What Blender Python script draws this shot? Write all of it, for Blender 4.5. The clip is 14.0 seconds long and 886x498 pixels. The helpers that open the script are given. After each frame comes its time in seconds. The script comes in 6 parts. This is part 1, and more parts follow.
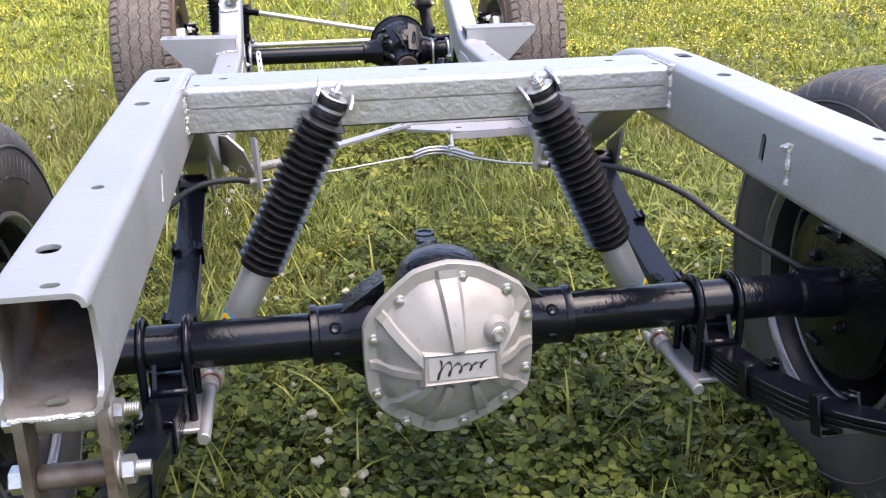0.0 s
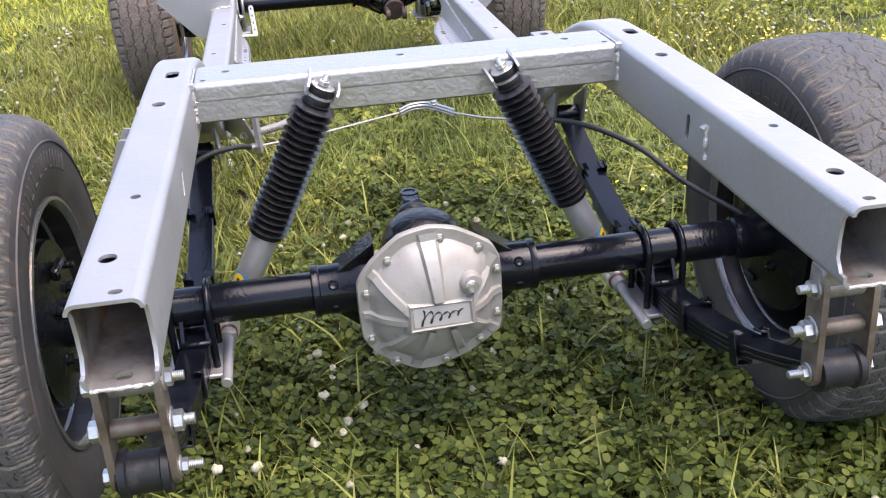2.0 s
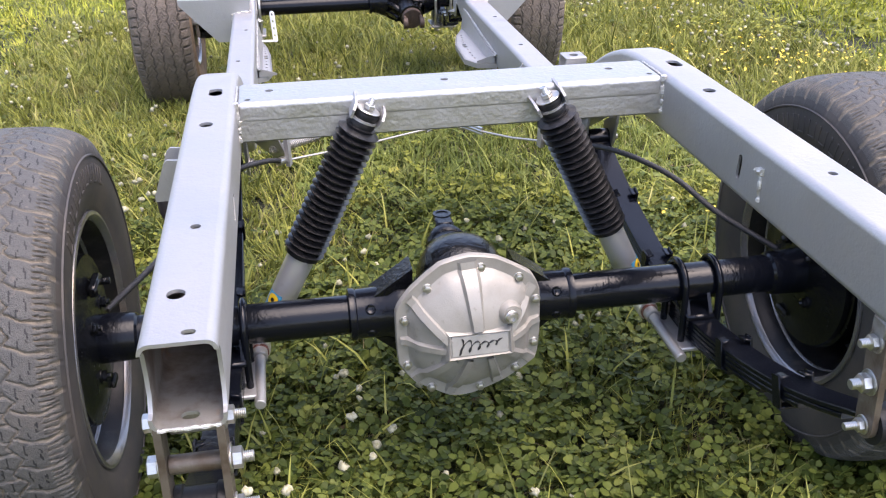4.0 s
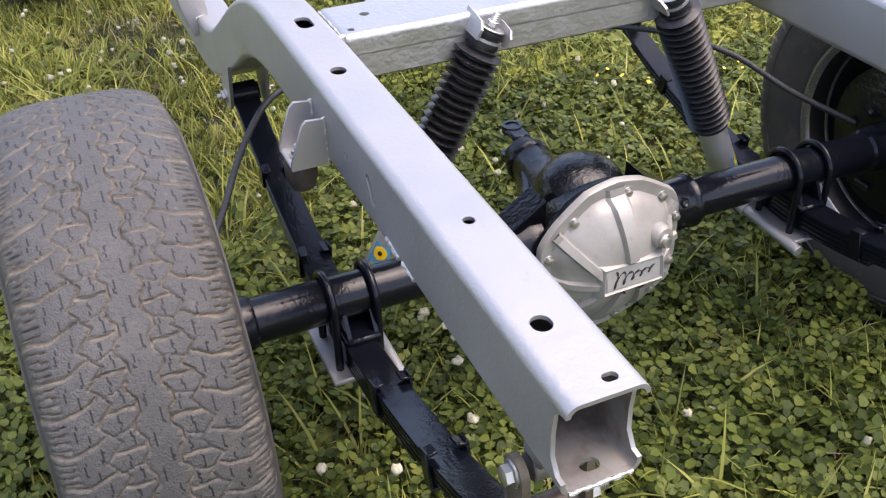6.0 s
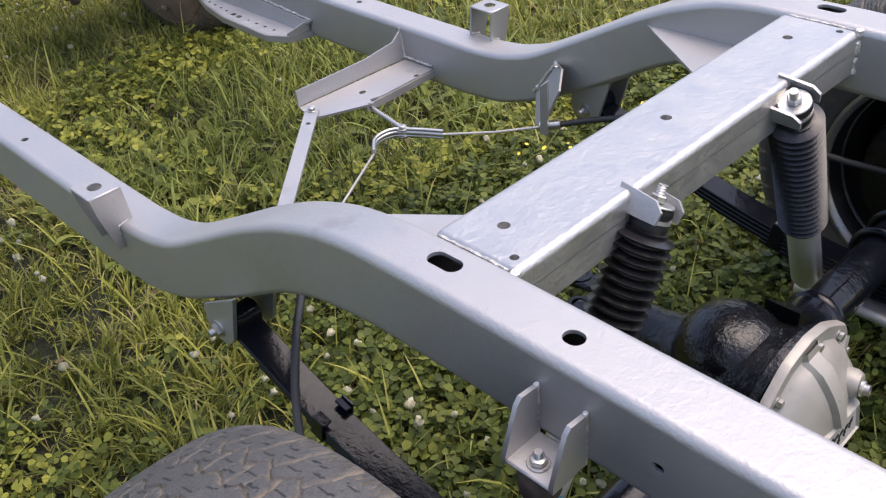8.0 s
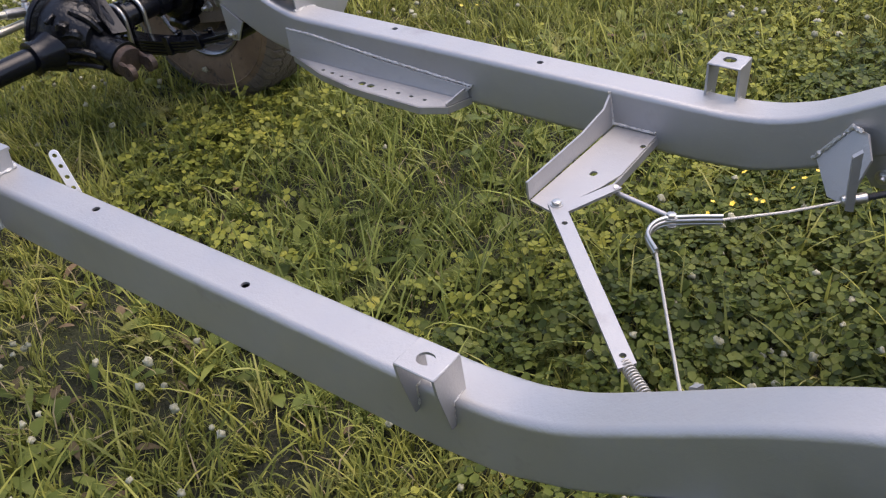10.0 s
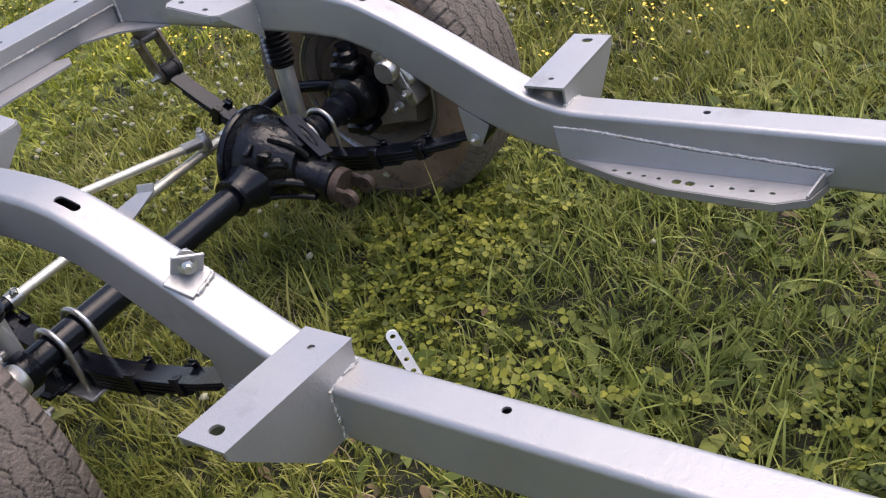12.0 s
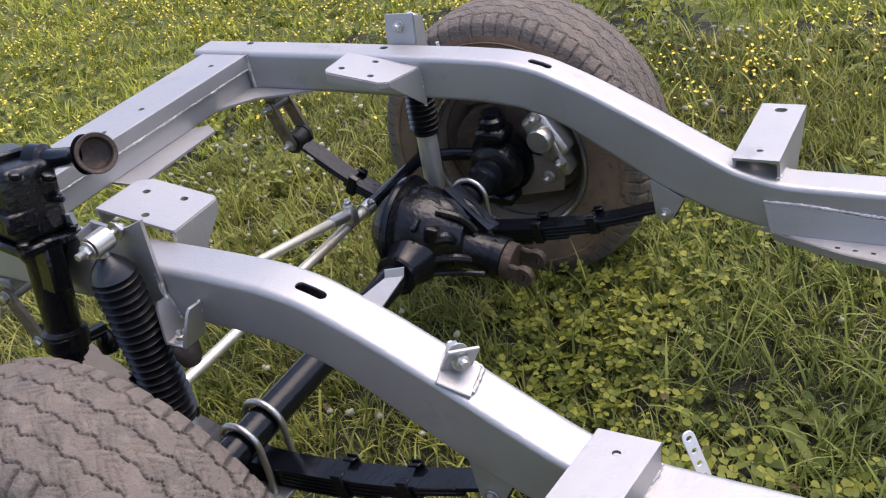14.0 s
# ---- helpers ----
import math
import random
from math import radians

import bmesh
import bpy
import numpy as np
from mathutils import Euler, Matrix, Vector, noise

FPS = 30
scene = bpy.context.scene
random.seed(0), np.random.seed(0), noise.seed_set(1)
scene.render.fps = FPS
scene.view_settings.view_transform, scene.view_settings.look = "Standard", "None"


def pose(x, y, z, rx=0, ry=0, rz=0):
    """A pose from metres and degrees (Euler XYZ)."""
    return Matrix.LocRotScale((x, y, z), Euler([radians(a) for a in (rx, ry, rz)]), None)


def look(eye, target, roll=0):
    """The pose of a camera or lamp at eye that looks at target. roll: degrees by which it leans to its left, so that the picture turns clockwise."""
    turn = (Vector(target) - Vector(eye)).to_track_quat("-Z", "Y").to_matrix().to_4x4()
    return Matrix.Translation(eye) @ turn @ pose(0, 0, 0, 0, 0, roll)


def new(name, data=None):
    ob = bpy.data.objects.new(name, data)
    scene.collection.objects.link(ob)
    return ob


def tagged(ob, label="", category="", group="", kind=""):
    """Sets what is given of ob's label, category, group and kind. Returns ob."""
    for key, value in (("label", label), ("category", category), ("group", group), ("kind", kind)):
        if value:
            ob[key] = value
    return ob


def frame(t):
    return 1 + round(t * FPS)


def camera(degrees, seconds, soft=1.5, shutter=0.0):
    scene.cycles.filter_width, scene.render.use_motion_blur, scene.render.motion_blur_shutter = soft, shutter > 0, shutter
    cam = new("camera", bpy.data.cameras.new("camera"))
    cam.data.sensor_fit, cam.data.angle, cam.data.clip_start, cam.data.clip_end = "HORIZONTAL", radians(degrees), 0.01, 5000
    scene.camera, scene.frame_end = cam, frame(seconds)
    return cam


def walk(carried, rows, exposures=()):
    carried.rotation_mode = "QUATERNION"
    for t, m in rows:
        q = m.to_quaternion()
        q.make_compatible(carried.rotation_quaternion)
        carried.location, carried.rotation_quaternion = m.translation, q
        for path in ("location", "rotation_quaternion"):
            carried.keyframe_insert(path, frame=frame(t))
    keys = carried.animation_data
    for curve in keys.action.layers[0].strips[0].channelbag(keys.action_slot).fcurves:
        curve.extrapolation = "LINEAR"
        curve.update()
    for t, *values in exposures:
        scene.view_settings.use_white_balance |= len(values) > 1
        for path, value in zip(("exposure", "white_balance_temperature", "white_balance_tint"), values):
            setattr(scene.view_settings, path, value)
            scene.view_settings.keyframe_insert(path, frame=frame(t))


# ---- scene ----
cam = camera(50.0, 14.0, soft=1.2)
PATH = [
    (0, (-0.205, -1.264, 0.9), (0.083, 0.584, 0.192), -1.1),
    (0.5, (-0.215, -1.306, 0.972), (0.05, 0.53, 0.223), -0.5),
    (1, (-0.223, -1.353, 0.998), (0.031, 0.442, 0.154), -0.2),
    (1.5, (-0.215, -1.393, 1.021), (-0.003, 0.4, 0.161), -3.3),
    (2, (-0.195, -1.442, 1.055), (0.073, 0.337, 0.18), -3.3),
    (2.2, (-0.191, -1.443, 1.073), (0.046, 0.373, 0.267), -2.5),
    (4.3, (-0.32, -1.374, 1.096), (0.006, 0.392, 0.216), -0.2),
    (4.5, (-0.395, -1.348, 1.095), (0.009, 0.411, 0.232), 0.8),
    (5, (-0.543, -1.29, 1.103), (0.012, 0.373, 0.14), 1.5),
    (5.5, (-0.633, -1.147, 1.11), (-0.055, 0.49, 0.116), -0.7),
    (6, (-0.702, -1.049, 1.139), (-0.064, 0.453, -0.017), -1.4),
    (6.1, (-0.716, -1.029, 1.138), (-0.097, 0.421, -0.092), -2.9),
    (6.5, (-0.817, -0.915, 1.144), (0.032, 0.492, 0.003), -0.1),
    (7, (-0.922, -0.772, 1.183), (0.09, 0.547, 0.071), -3.2),
    (7.5, (-0.904, -0.589, 1.193), (0.211, 0.686, 0.129), -3.3),
    (8, (-0.893, -0.404, 1.198), (0.205, 0.801, 0.039), -4.9),
    (8.2, (-0.911, -0.337, 1.197), (0.2, 0.87, 0.052), -5.5),
    (10.3, (-1.09, 0.438, 1.242), (0.184, 1.419, 0.052), -8.3),
    (10.5, (-1.129, 0.531, 1.252), (0.164, 1.475, 0.052), -9.9),
    (11, (-1.165, 0.707, 1.288), (0.143, 1.684, 0.132), -12.6),
    (11.5, (-1.116, 0.9, 1.276), (0.251, 1.831, 0.152), -11.0),
    (12, (-1.083, 1.054, 1.284), (0.207, 2.094, 0.164), -14.0),
    (12.5, (-1.118, 1.174, 1.331), (0.238, 2.201, 0.279), -13.2),
    (13, (-1.205, 1.297, 1.345), (0.189, 2.311, 0.332), -13.2),
    (13.5, (-1.25, 1.389, 1.346), (0.147, 2.396, 0.329), -11.6),
    (14, (-1.194, 1.506, 1.335), (0.204, 2.493, 0.299), -12.2),
]
walk(cam, [(t, look(e, g, r)) for t, e, g, r in PATH],
     exposures=[(0, 1.92, 6600, 20), (4.5, 1.90, 6700, 20), (6.0, 1.76, 6800, 20), (7.1, 1.57, 6950, 19), (8.0, 1.31, 6850, 18), (10.5, 1.16, 6750, 19), (12.2, 1.16, 6700, 18), (14, 1.24, 6600, 19)])

# ---- light ----
SUN_ELEV, SUN_TURN = 70.0, 128.0
world = bpy.data.worlds.new("sky")
scene.world = world
world.use_nodes = True
wn = world.node_tree.nodes
sky = wn.new("ShaderNodeTexSky")
sky.sky_type = "NISHITA"
sky.sun_disc = False
sky.sun_elevation, sky.sun_rotation = radians(SUN_ELEV), radians(SUN_TURN)
sky.air_density, sky.dust_density, sky.ozone_density = 1.0, 3.0, 1.0
wn["Background"].inputs["Strength"].default_value = 0.15
world.node_tree.links.new(sky.outputs["Color"], wn["Background"].inputs["Color"])
sun_data = bpy.data.lights.new("sun", "SUN")
sun_data.energy, sun_data.angle, sun_data.color = 0.85, radians(58), (1.0, 0.95, 0.87)
sun = new("sun", sun_data)
st, se = radians(SUN_TURN), radians(SUN_ELEV)
sun_way = Vector((math.sin(st) * math.cos(se), math.cos(st) * math.cos(se), math.sin(se)))
sun.matrix_world = look(sun_way * 20, (0, 0, 0))


# ---- materials ----
class Mat:
    """A principled material with grain, stains and relief from noise."""

    def __init__(self, name, color, rough=0.5, metal=0.0, coat=0.0, spec=0.5):
        self.m = bpy.data.materials.new(name)
        self.m.use_nodes = True
        self.t = self.m.node_tree
        self.b = self.t.nodes["Principled BSDF"]
        self.b.inputs["Base Color"].default_value = (*color, 1)
        self.b.inputs["Roughness"].default_value = rough
        self.b.inputs["Metallic"].default_value = metal
        self.b.inputs["Coat Weight"].default_value = coat
        self.b.inputs["Specular IOR Level"].default_value = spec
        self.color = self.b.inputs["Base Color"]
        self.base = None
        self.coord = self.t.nodes.new("ShaderNodeTexCoord").outputs["Object"]
        self.normal = None

    def node(self, kind, **ins):
        n = self.t.nodes.new(kind)
        for k, v in ins.items():
            n.inputs[k.replace("_", " ")].default_value = v
        return n

    def noise(self, scale, detail=4.0, rough=0.6, stretch=None, offset=(0, 0, 0)):
        n = self.node("ShaderNodeTexNoise", Scale=scale, Detail=detail, Roughness=rough)
        mp = self.t.nodes.new("ShaderNodeMapping")
        mp.inputs["Location"].default_value = offset
        if stretch:
            mp.inputs["Scale"].default_value = stretch
        self.t.links.new(self.coord, mp.inputs["Vector"])
        self.t.links.new(mp.outputs["Vector"], n.inputs["Vector"])
        return n.outputs["Fac"]

    def ramp(self, fac, lo, hi):
        r = self.t.nodes.new("ShaderNodeMapRange")
        r.inputs["From Min"].default_value, r.inputs["From Max"].default_value = lo, hi
        self.t.links.new(fac, r.inputs["Value"])
        return r.outputs["Result"]

    def mix(self, fac, color):
        """Blend a second colour over the base by fac."""
        n = self.t.nodes.new("ShaderNodeMix")
        n.data_type = "RGBA"
        self.t.links.new(fac, n.inputs[0])
        if self.base is None:
            n.inputs[6].default_value = self.color.default_value
        else:
            self.t.links.new(self.base, n.inputs[6])
        n.inputs[7].default_value = (*color, 1)
        self.base = n.outputs[2]
        self.t.links.new(self.base, self.color)
        return self

    def stain(self, scale, lo, hi, color, **kw):
        return self.mix(self.ramp(self.noise(scale, **kw), lo, hi), color)

    def gloss(self, scale, a, b, **kw):
        f = self.noise(scale, **kw)
        r = self.t.nodes.new("ShaderNodeMapRange")
        r.inputs["From Min"].default_value, r.inputs["From Max"].default_value = 0.3, 0.7
        r.inputs["To Min"].default_value, r.inputs["To Max"].default_value = a, b
        self.t.links.new(f, r.inputs["Value"])
        self.t.links.new(r.outputs["Result"], self.b.inputs["Roughness"])
        return self

    def bump(self, scale, strength, dist=0.002, **kw):
        f = self.noise(scale, **kw)
        n = self.node("ShaderNodeBump", Strength=strength, Distance=dist)
        self.t.links.new(f, n.inputs["Height"])
        if self.normal:
            self.t.links.new(self.normal, n.inputs["Normal"])
        self.normal = n.outputs["Normal"]
        self.t.links.new(self.normal, self.b.inputs["Normal"])
        return self

    def vary(self, amount, hue=0.0, island=False):
        """Random lightness by object or by mesh island."""
        if island:
            src = self.t.nodes.new("ShaderNodeNewGeometry").outputs["Random Per Island"]
        else:
            src = self.t.nodes.new("ShaderNodeObjectInfo").outputs["Random"]
        hsv = self.t.nodes.new("ShaderNodeHueSaturation")
        r = self.t.nodes.new("ShaderNodeMapRange")
        r.inputs["To Min"].default_value, r.inputs["To Max"].default_value = 1 - amount, 1 + amount
        self.t.links.new(src, r.inputs["Value"])
        self.t.links.new(r.outputs["Result"], hsv.inputs["Value"])
        if hue:
            h = self.t.nodes.new("ShaderNodeMapRange")
            h.inputs["To Min"].default_value, h.inputs["To Max"].default_value = 0.5 + hue, 0.5 - hue
            self.t.links.new(src, h.inputs["Value"])
            self.t.links.new(h.outputs["Result"], hsv.inputs["Hue"])
        if self.base is None:
            hsv.inputs["Color"].default_value = self.color.default_value
        else:
            self.t.links.new(self.base, hsv.inputs["Color"])
        self.base = hsv.outputs["Color"]
        self.t.links.new(self.base, self.color)
        return self


SILVER = (Mat("silver_chassis_paint", (0.41, 0.405, 0.400), 0.50, 0.82)
          .stain(3.0, 0.45, 0.75, (0.385, 0.38, 0.38)).stain(11, 0.62, 0.74, (0.35, 0.34, 0.335)).stain(70, 0.72, 0.78, (0.34, 0.32, 0.30), detail=6)
          .gloss(9, 0.47, 0.60).bump(240, 0.30, 0.0014, detail=3).bump(70, 0.18, 0.003).bump(28, 0.16, 0.004))
CROSS = (Mat("silver_paint_on_pitted_steel", (0.45, 0.445, 0.435), 0.40, 0.84)
         .stain(60, 0.66, 0.78, (0.42, 0.39, 0.35), detail=5).gloss(30, 0.36, 0.50).bump(95, 0.42, 0.003, detail=1.5).bump(300, 0.25, 0.001))
WELD = Mat("silver_weld_bead", (0.62, 0.60, 0.56), 0.32, 0.8).bump(260, 0.8, 0.004).stain(60, 0.5, 0.7, (0.4, 0.36, 0.3))
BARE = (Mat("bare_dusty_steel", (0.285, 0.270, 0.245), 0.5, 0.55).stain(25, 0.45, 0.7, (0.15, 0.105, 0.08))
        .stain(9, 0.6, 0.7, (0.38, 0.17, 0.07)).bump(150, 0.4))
BLACK = (Mat("glossy_black_chassis_paint", (0.004, 0.0048, 0.0075), 0.16, 0.0, 0.0, 0.27).gloss(14, 0.09, 0.24)
         .bump(75, 0.22, 0.002, detail=2).bump(300, 0.10, 0.001).stain(28, 0.74, 0.88, (0.022, 0.020, 0.018)))
BLACK_ROUGH = (Mat("black_paint_over_cast_iron", (0.004, 0.0044, 0.0055), 0.2, 0.0, 0.0, 0.36).gloss(20, 0.12, 0.30)
               .bump(90, 0.55, 0.004, detail=3).stain(35, 0.78, 0.92, (0.020, 0.018, 0.016)))
ALU = (Mat("sand_cast_aluminium", (0.315, 0.300, 0.268), 0.52, 0.35).stain(18, 0.5, 0.75, (0.262, 0.246, 0.216))
       .stain(70, 0.62, 0.76, (0.21, 0.195, 0.17), detail=5).gloss(40, 0.42, 0.60).bump(400, 0.3, 0.001).bump(60, 0.12, 0.002))
PLATE = Mat("polished_name_plate", (0.37, 0.36, 0.335), 0.45, 0.3).stain(90, 0.5, 0.75, (0.33, 0.32, 0.295)).bump(300, 0.1, 0.001)
INK = Mat("black_ink", (0.01, 0.01, 0.01), 0.5)
ZINC = Mat("zinc_plated_steel", (0.50, 0.49, 0.46), 0.33, 0.9).stain(80, 0.55, 0.7, (0.40, 0.37, 0.31)).bump(300, 0.2, 0.001)
GOLD = Mat("yellow_zinc_steel", (0.64, 0.61, 0.50), 0.38, 0.75).stain(30, 0.5, 0.7, (0.50, 0.48, 0.42)).bump(200, 0.2, 0.001)
SHOCK = (Mat("brushed_shock_body", (0.70, 0.69, 0.66), 0.33, 0.72).stain(40, 0.62, 0.8, (0.55, 0.52, 0.48))
         .bump(220, 0.15, 0.001, stretch=(1, 1, 0.1)))
BOOT = Mat("black_rubber_boot", (0.009, 0.009, 0.010), 0.32).stain(60, 0.55, 0.8, (0.045, 0.040, 0.038)).bump(180, 0.3, 0.001)
RED_BUSH = Mat("red_brown_rubber_bush", (0.12, 0.035, 0.025), 0.6).stain(50, 0.5, 0.7, (0.16, 0.09, 0.06)).bump(200, 0.3, 0.001)
BUSH = Mat("black_rubber_bush", (0.012, 0.012, 0.013), 0.5, 0.0, 0.0, 0.3).stain(40, 0.55, 0.8, (0.05, 0.045, 0.04)).bump(200, 0.3, 0.001)
BUMP_RUBBER = Mat("dusty_brown_rubber", (0.045, 0.034, 0.028), 0.6).stain(40, 0.5, 0.8, (0.08, 0.065, 0.052)).bump(200, 0.3, 0.001)
TYRE = (Mat("worn_dusty_tyre_rubber", (0.054, 0.0535, 0.050), 0.58).stain(16, 0.42, 0.74, (0.074, 0.072, 0.066)).stain(230, 0.5, 0.7, (0.040, 0.038, 0.039), detail=3)
        .stain(9, 0.60, 0.80, (0.096, 0.083, 0.070)).stain(75, 0.64, 0.76, (0.120, 0.100, 0.080), detail=6).bump(420, 0.8, 0.002).bump(130, 0.3, 0.002))
TYRE_FRONT = (Mat("worn_muddy_tyre_rubber", (0.112, 0.093, 0.076), 0.70).stain(14, 0.4, 0.66, (0.150, 0.120, 0.094))
              .stain(45, 0.5, 0.75, (0.185, 0.152, 0.124), detail=6).stain(5, 0.52, 0.7, (0.120, 0.098, 0.082)).bump(200, 0.9, 0.004).bump(70, 0.7, 0.006))
SIDEWALL = (Mat("tyre_sidewall_rubber", (0.036, 0.034, 0.034), 0.6).stain(9, 0.42, 0.72, (0.066, 0.056, 0.048)).stain(40, 0.6, 0.8, (0.085, 0.07, 0.056), detail=5)
            .bump(180, 0.3, 0.001))
SIDEWALL_MUDDY = (Mat("muddy_tyre_sidewall", (0.140, 0.092, 0.056), 0.85).stain(8, 0.40, 0.66, (0.200, 0.136, 0.084)).stain(40, 0.55, 0.75, (0.045, 0.038, 0.032), detail=5)
                  .bump(120, 0.5, 0.003))
RIM = (Mat("black_steel_rim", (0.010, 0.010, 0.011), 0.34, 0.0, 0.0, 0.28).stain(20, 0.58, 0.78, (0.05, 0.043, 0.037)).bump(90, 0.3, 0.002))
RIM_EDGE = Mat("worn_rim_edge", (0.26, 0.26, 0.265), 0.26, 0.75).stain(14, 0.5, 0.7, (0.3, 0.26, 0.22)).bump(100, 0.2, 0.001)
LINK = (Mat("brown_bare_steel", (0.165, 0.135, 0.105), 0.48, 0.5).stain(30, 0.45, 0.7, (0.095, 0.066, 0.046)).stain(14, 0.6, 0.72, (0.23, 0.21, 0.18)).bump(150, 0.4))
RUST = (Mat("rusty_steel", (0.060, 0.042, 0.032), 0.6, 0.3).stain(45, 0.5, 0.75, (0.13, 0.085, 0.06)).stain(20, 0.55, 0.72, (0.04, 0.03, 0.026))
        .bump(180, 0.7, 0.003))
RIM_RUST = (Mat("brown_rusted_inner_rim", (0.20, 0.155, 0.12), 0.65, 0.1).stain(12, 0.4, 0.7, (0.27, 0.215, 0.165))
            .stain(50, 0.6, 0.8, (0.08, 0.06, 0.05)).bump(90, 0.4, 0.002))
CABLE = Mat("braided_black_cable", (0.03, 0.03, 0.032), 0.5, 0.3).bump(500, 0.6, 0.002)
WIRE = Mat("galvanised_wire_rope", (0.46, 0.44, 0.40), 0.4, 0.8).bump(600, 0.6, 0.002)
WHITE = Mat("white_painted_steel_strap", (0.75, 0.75, 0.74), 0.45).stain(50, 0.6, 0.7, (0.6, 0.58, 0.55))
YELLOW = Mat("yellow_sticker", (0.75, 0.47, 0.02), 0.45)
BLUE = Mat("blue_sticker", (0.05, 0.26, 0.42), 0.45)


# ---- shaping helpers ----
def finish(bm, mat, name, smooth=40):
    bmesh.ops.recalc_face_normals(bm, faces=bm.faces)
    me = bpy.data.meshes.new(name)
    bm.to_mesh(me)
    bm.free()
    me.polygons.foreach_set("use_smooth", [True] * len(me.polygons))
    me.set_sharp_from_angle(angle=radians(smooth))
    me.materials.append(mat.m)
    return me


def thing(name, at, label, category, group="", kind=""):
    ob = new(name)
    ob.matrix_basis = Matrix.Translation(at)
    ob.empty_display_size = 0.05
    return tagged(ob, label, category, group, kind)


def part(name, bm, mat, parent, label="", smooth=40):
    ob = new(name, finish(bm, mat, name, smooth))
    ob.parent = parent
    if parent.type == "EMPTY":
        ob.matrix_parent_inverse = parent.matrix_basis.inverted()
    return tagged(ob, label)


def join(*bms):
    out = bmesh.new()
    for b in bms:
        me = bpy.data.meshes.new("tmp")
        b.to_mesh(me)
        b.free()
        out.from_mesh(me)
        bpy.data.meshes.remove(me)
    return out


def frame_of(axis):
    a = Vector(axis).normalized()
    return a.to_track_quat("Z", "Y").to_matrix().to_4x4()


def box(c, s, bevel=0.002, rot=None, seg=1):
    bm = bmesh.new()
    bmesh.ops.create_cube(bm, size=1.0, matrix=Matrix.Diagonal((*s, 1)))
    if bevel:
        bmesh.ops.bevel(bm, geom=bm.edges[:], offset=bevel, segments=seg, affect="EDGES", profile=0.5)
    bmesh.ops.transform(bm, matrix=Matrix.Translation(c) @ (rot or Matrix()), verts=bm.verts)
    return bm


def lathe(profile, origin, axis, n=32, closed=False):
    """Turn (radius, height) pairs round an axis through origin."""
    bm = bmesh.new()
    m = Matrix.Translation(origin) @ frame_of(axis)
    rings = []
    for r, h in profile:
        if r < 1e-6:
            rings.append([bm.verts.new(m @ Vector((0, 0, h)))])
        else:
            rings.append([bm.verts.new(m @ Vector((r * math.cos(2 * math.pi * i / n), r * math.sin(2 * math.pi * i / n), h))) for i in range(n)])
    pairs = list(zip(rings, rings[1:])) + ([(rings[-1], rings[0])] if closed else [])
    for a, b in pairs:
        for i in range(n):
            j = (i + 1) % n
            q = [a[i % len(a)], a[j % len(a)], b[j % len(b)], b[i % len(b)]]
            q = list(dict.fromkeys(q))
            if len(q) > 2:
                bm.faces.new(q)
    if not closed:
        for ring in (rings[0], rings[-1]):
            if len(ring) > 2:
                bm.faces.new(ring)
    return bm


def cyl(p0, p1, r, n=24, r2=None, bevel=0.0015):
    p0, p1 = Vector(p0), Vector(p1)
    h = (p1 - p0).length
    r2 = r if r2 is None else r2
    b = min(bevel, r * 0.4, r2 * 0.4, h * 0.3)
    return lathe([(r - b, 0), (r, b), (r2, h - b), (r2 - b, h)], p0, p1 - p0, n)


def pipe(p0, p1, r, wall, n=24):
    p0, p1 = Vector(p0), Vector(p1)
    h = (p1 - p0).length
    return lathe([(r, 0), (r, h), (r - wall, h), (r - wall, 0)], p0, p1 - p0, n, closed=True)


def tube(pts, r, n=10, closed=False):
    """A round rod along a polyline."""
    pts = [Vector(p) for p in pts]
    bm = bmesh.new()
    k = len(pts)
    rings, up = [], None
    for i, p in enumerate(pts):
        a = pts[(i - 1) % k] if closed or i else p
        b = pts[(i + 1) % k] if closed or i < k - 1 else p
        d = (b - a).normalized()
        if up is None:
            up = d.orthogonal().normalized()
        up = (up - d * up.dot(d)).normalized()
        side = d.cross(up)
        rr = r[i] if isinstance(r, (list, tuple)) else r
        rings.append([bm.verts.new(p + rr * (up * math.cos(2 * math.pi * j / n) + side * math.sin(2 * math.pi * j / n))) for j in range(n)])
    for i in range(k if closed else k - 1):
        a, b = rings[i], rings[(i + 1) % k]
        for j in range(n):
            bm.faces.new((a[j], a[(j + 1) % n], b[(j + 1) % n], b[j]))
    if not closed:
        bm.faces.new(rings[0])
        bm.faces.new(rings[-1])
    return bm


def curve_pts(ctrl, n=8):
    """Catmull-Rom through the control points."""
    c = [Vector(p) for p in ctrl]
    c = [2 * c[0] - c[1]] + c + [2 * c[-1] - c[-2]]
    out = []
    for i in range(1, len(c) - 2):
        for k in range(n):
            t = k / n
            a, b, d, e = c[i - 1], c[i], c[i + 1], c[i + 2]
            out.append(0.5 * ((2 * b) + (d - a) * t + (2 * a - 5 * b + 4 * d - e) * t * t + (3 * b - a - 3 * d + e) * t ** 3))
    out.append(c[-2])
    return out


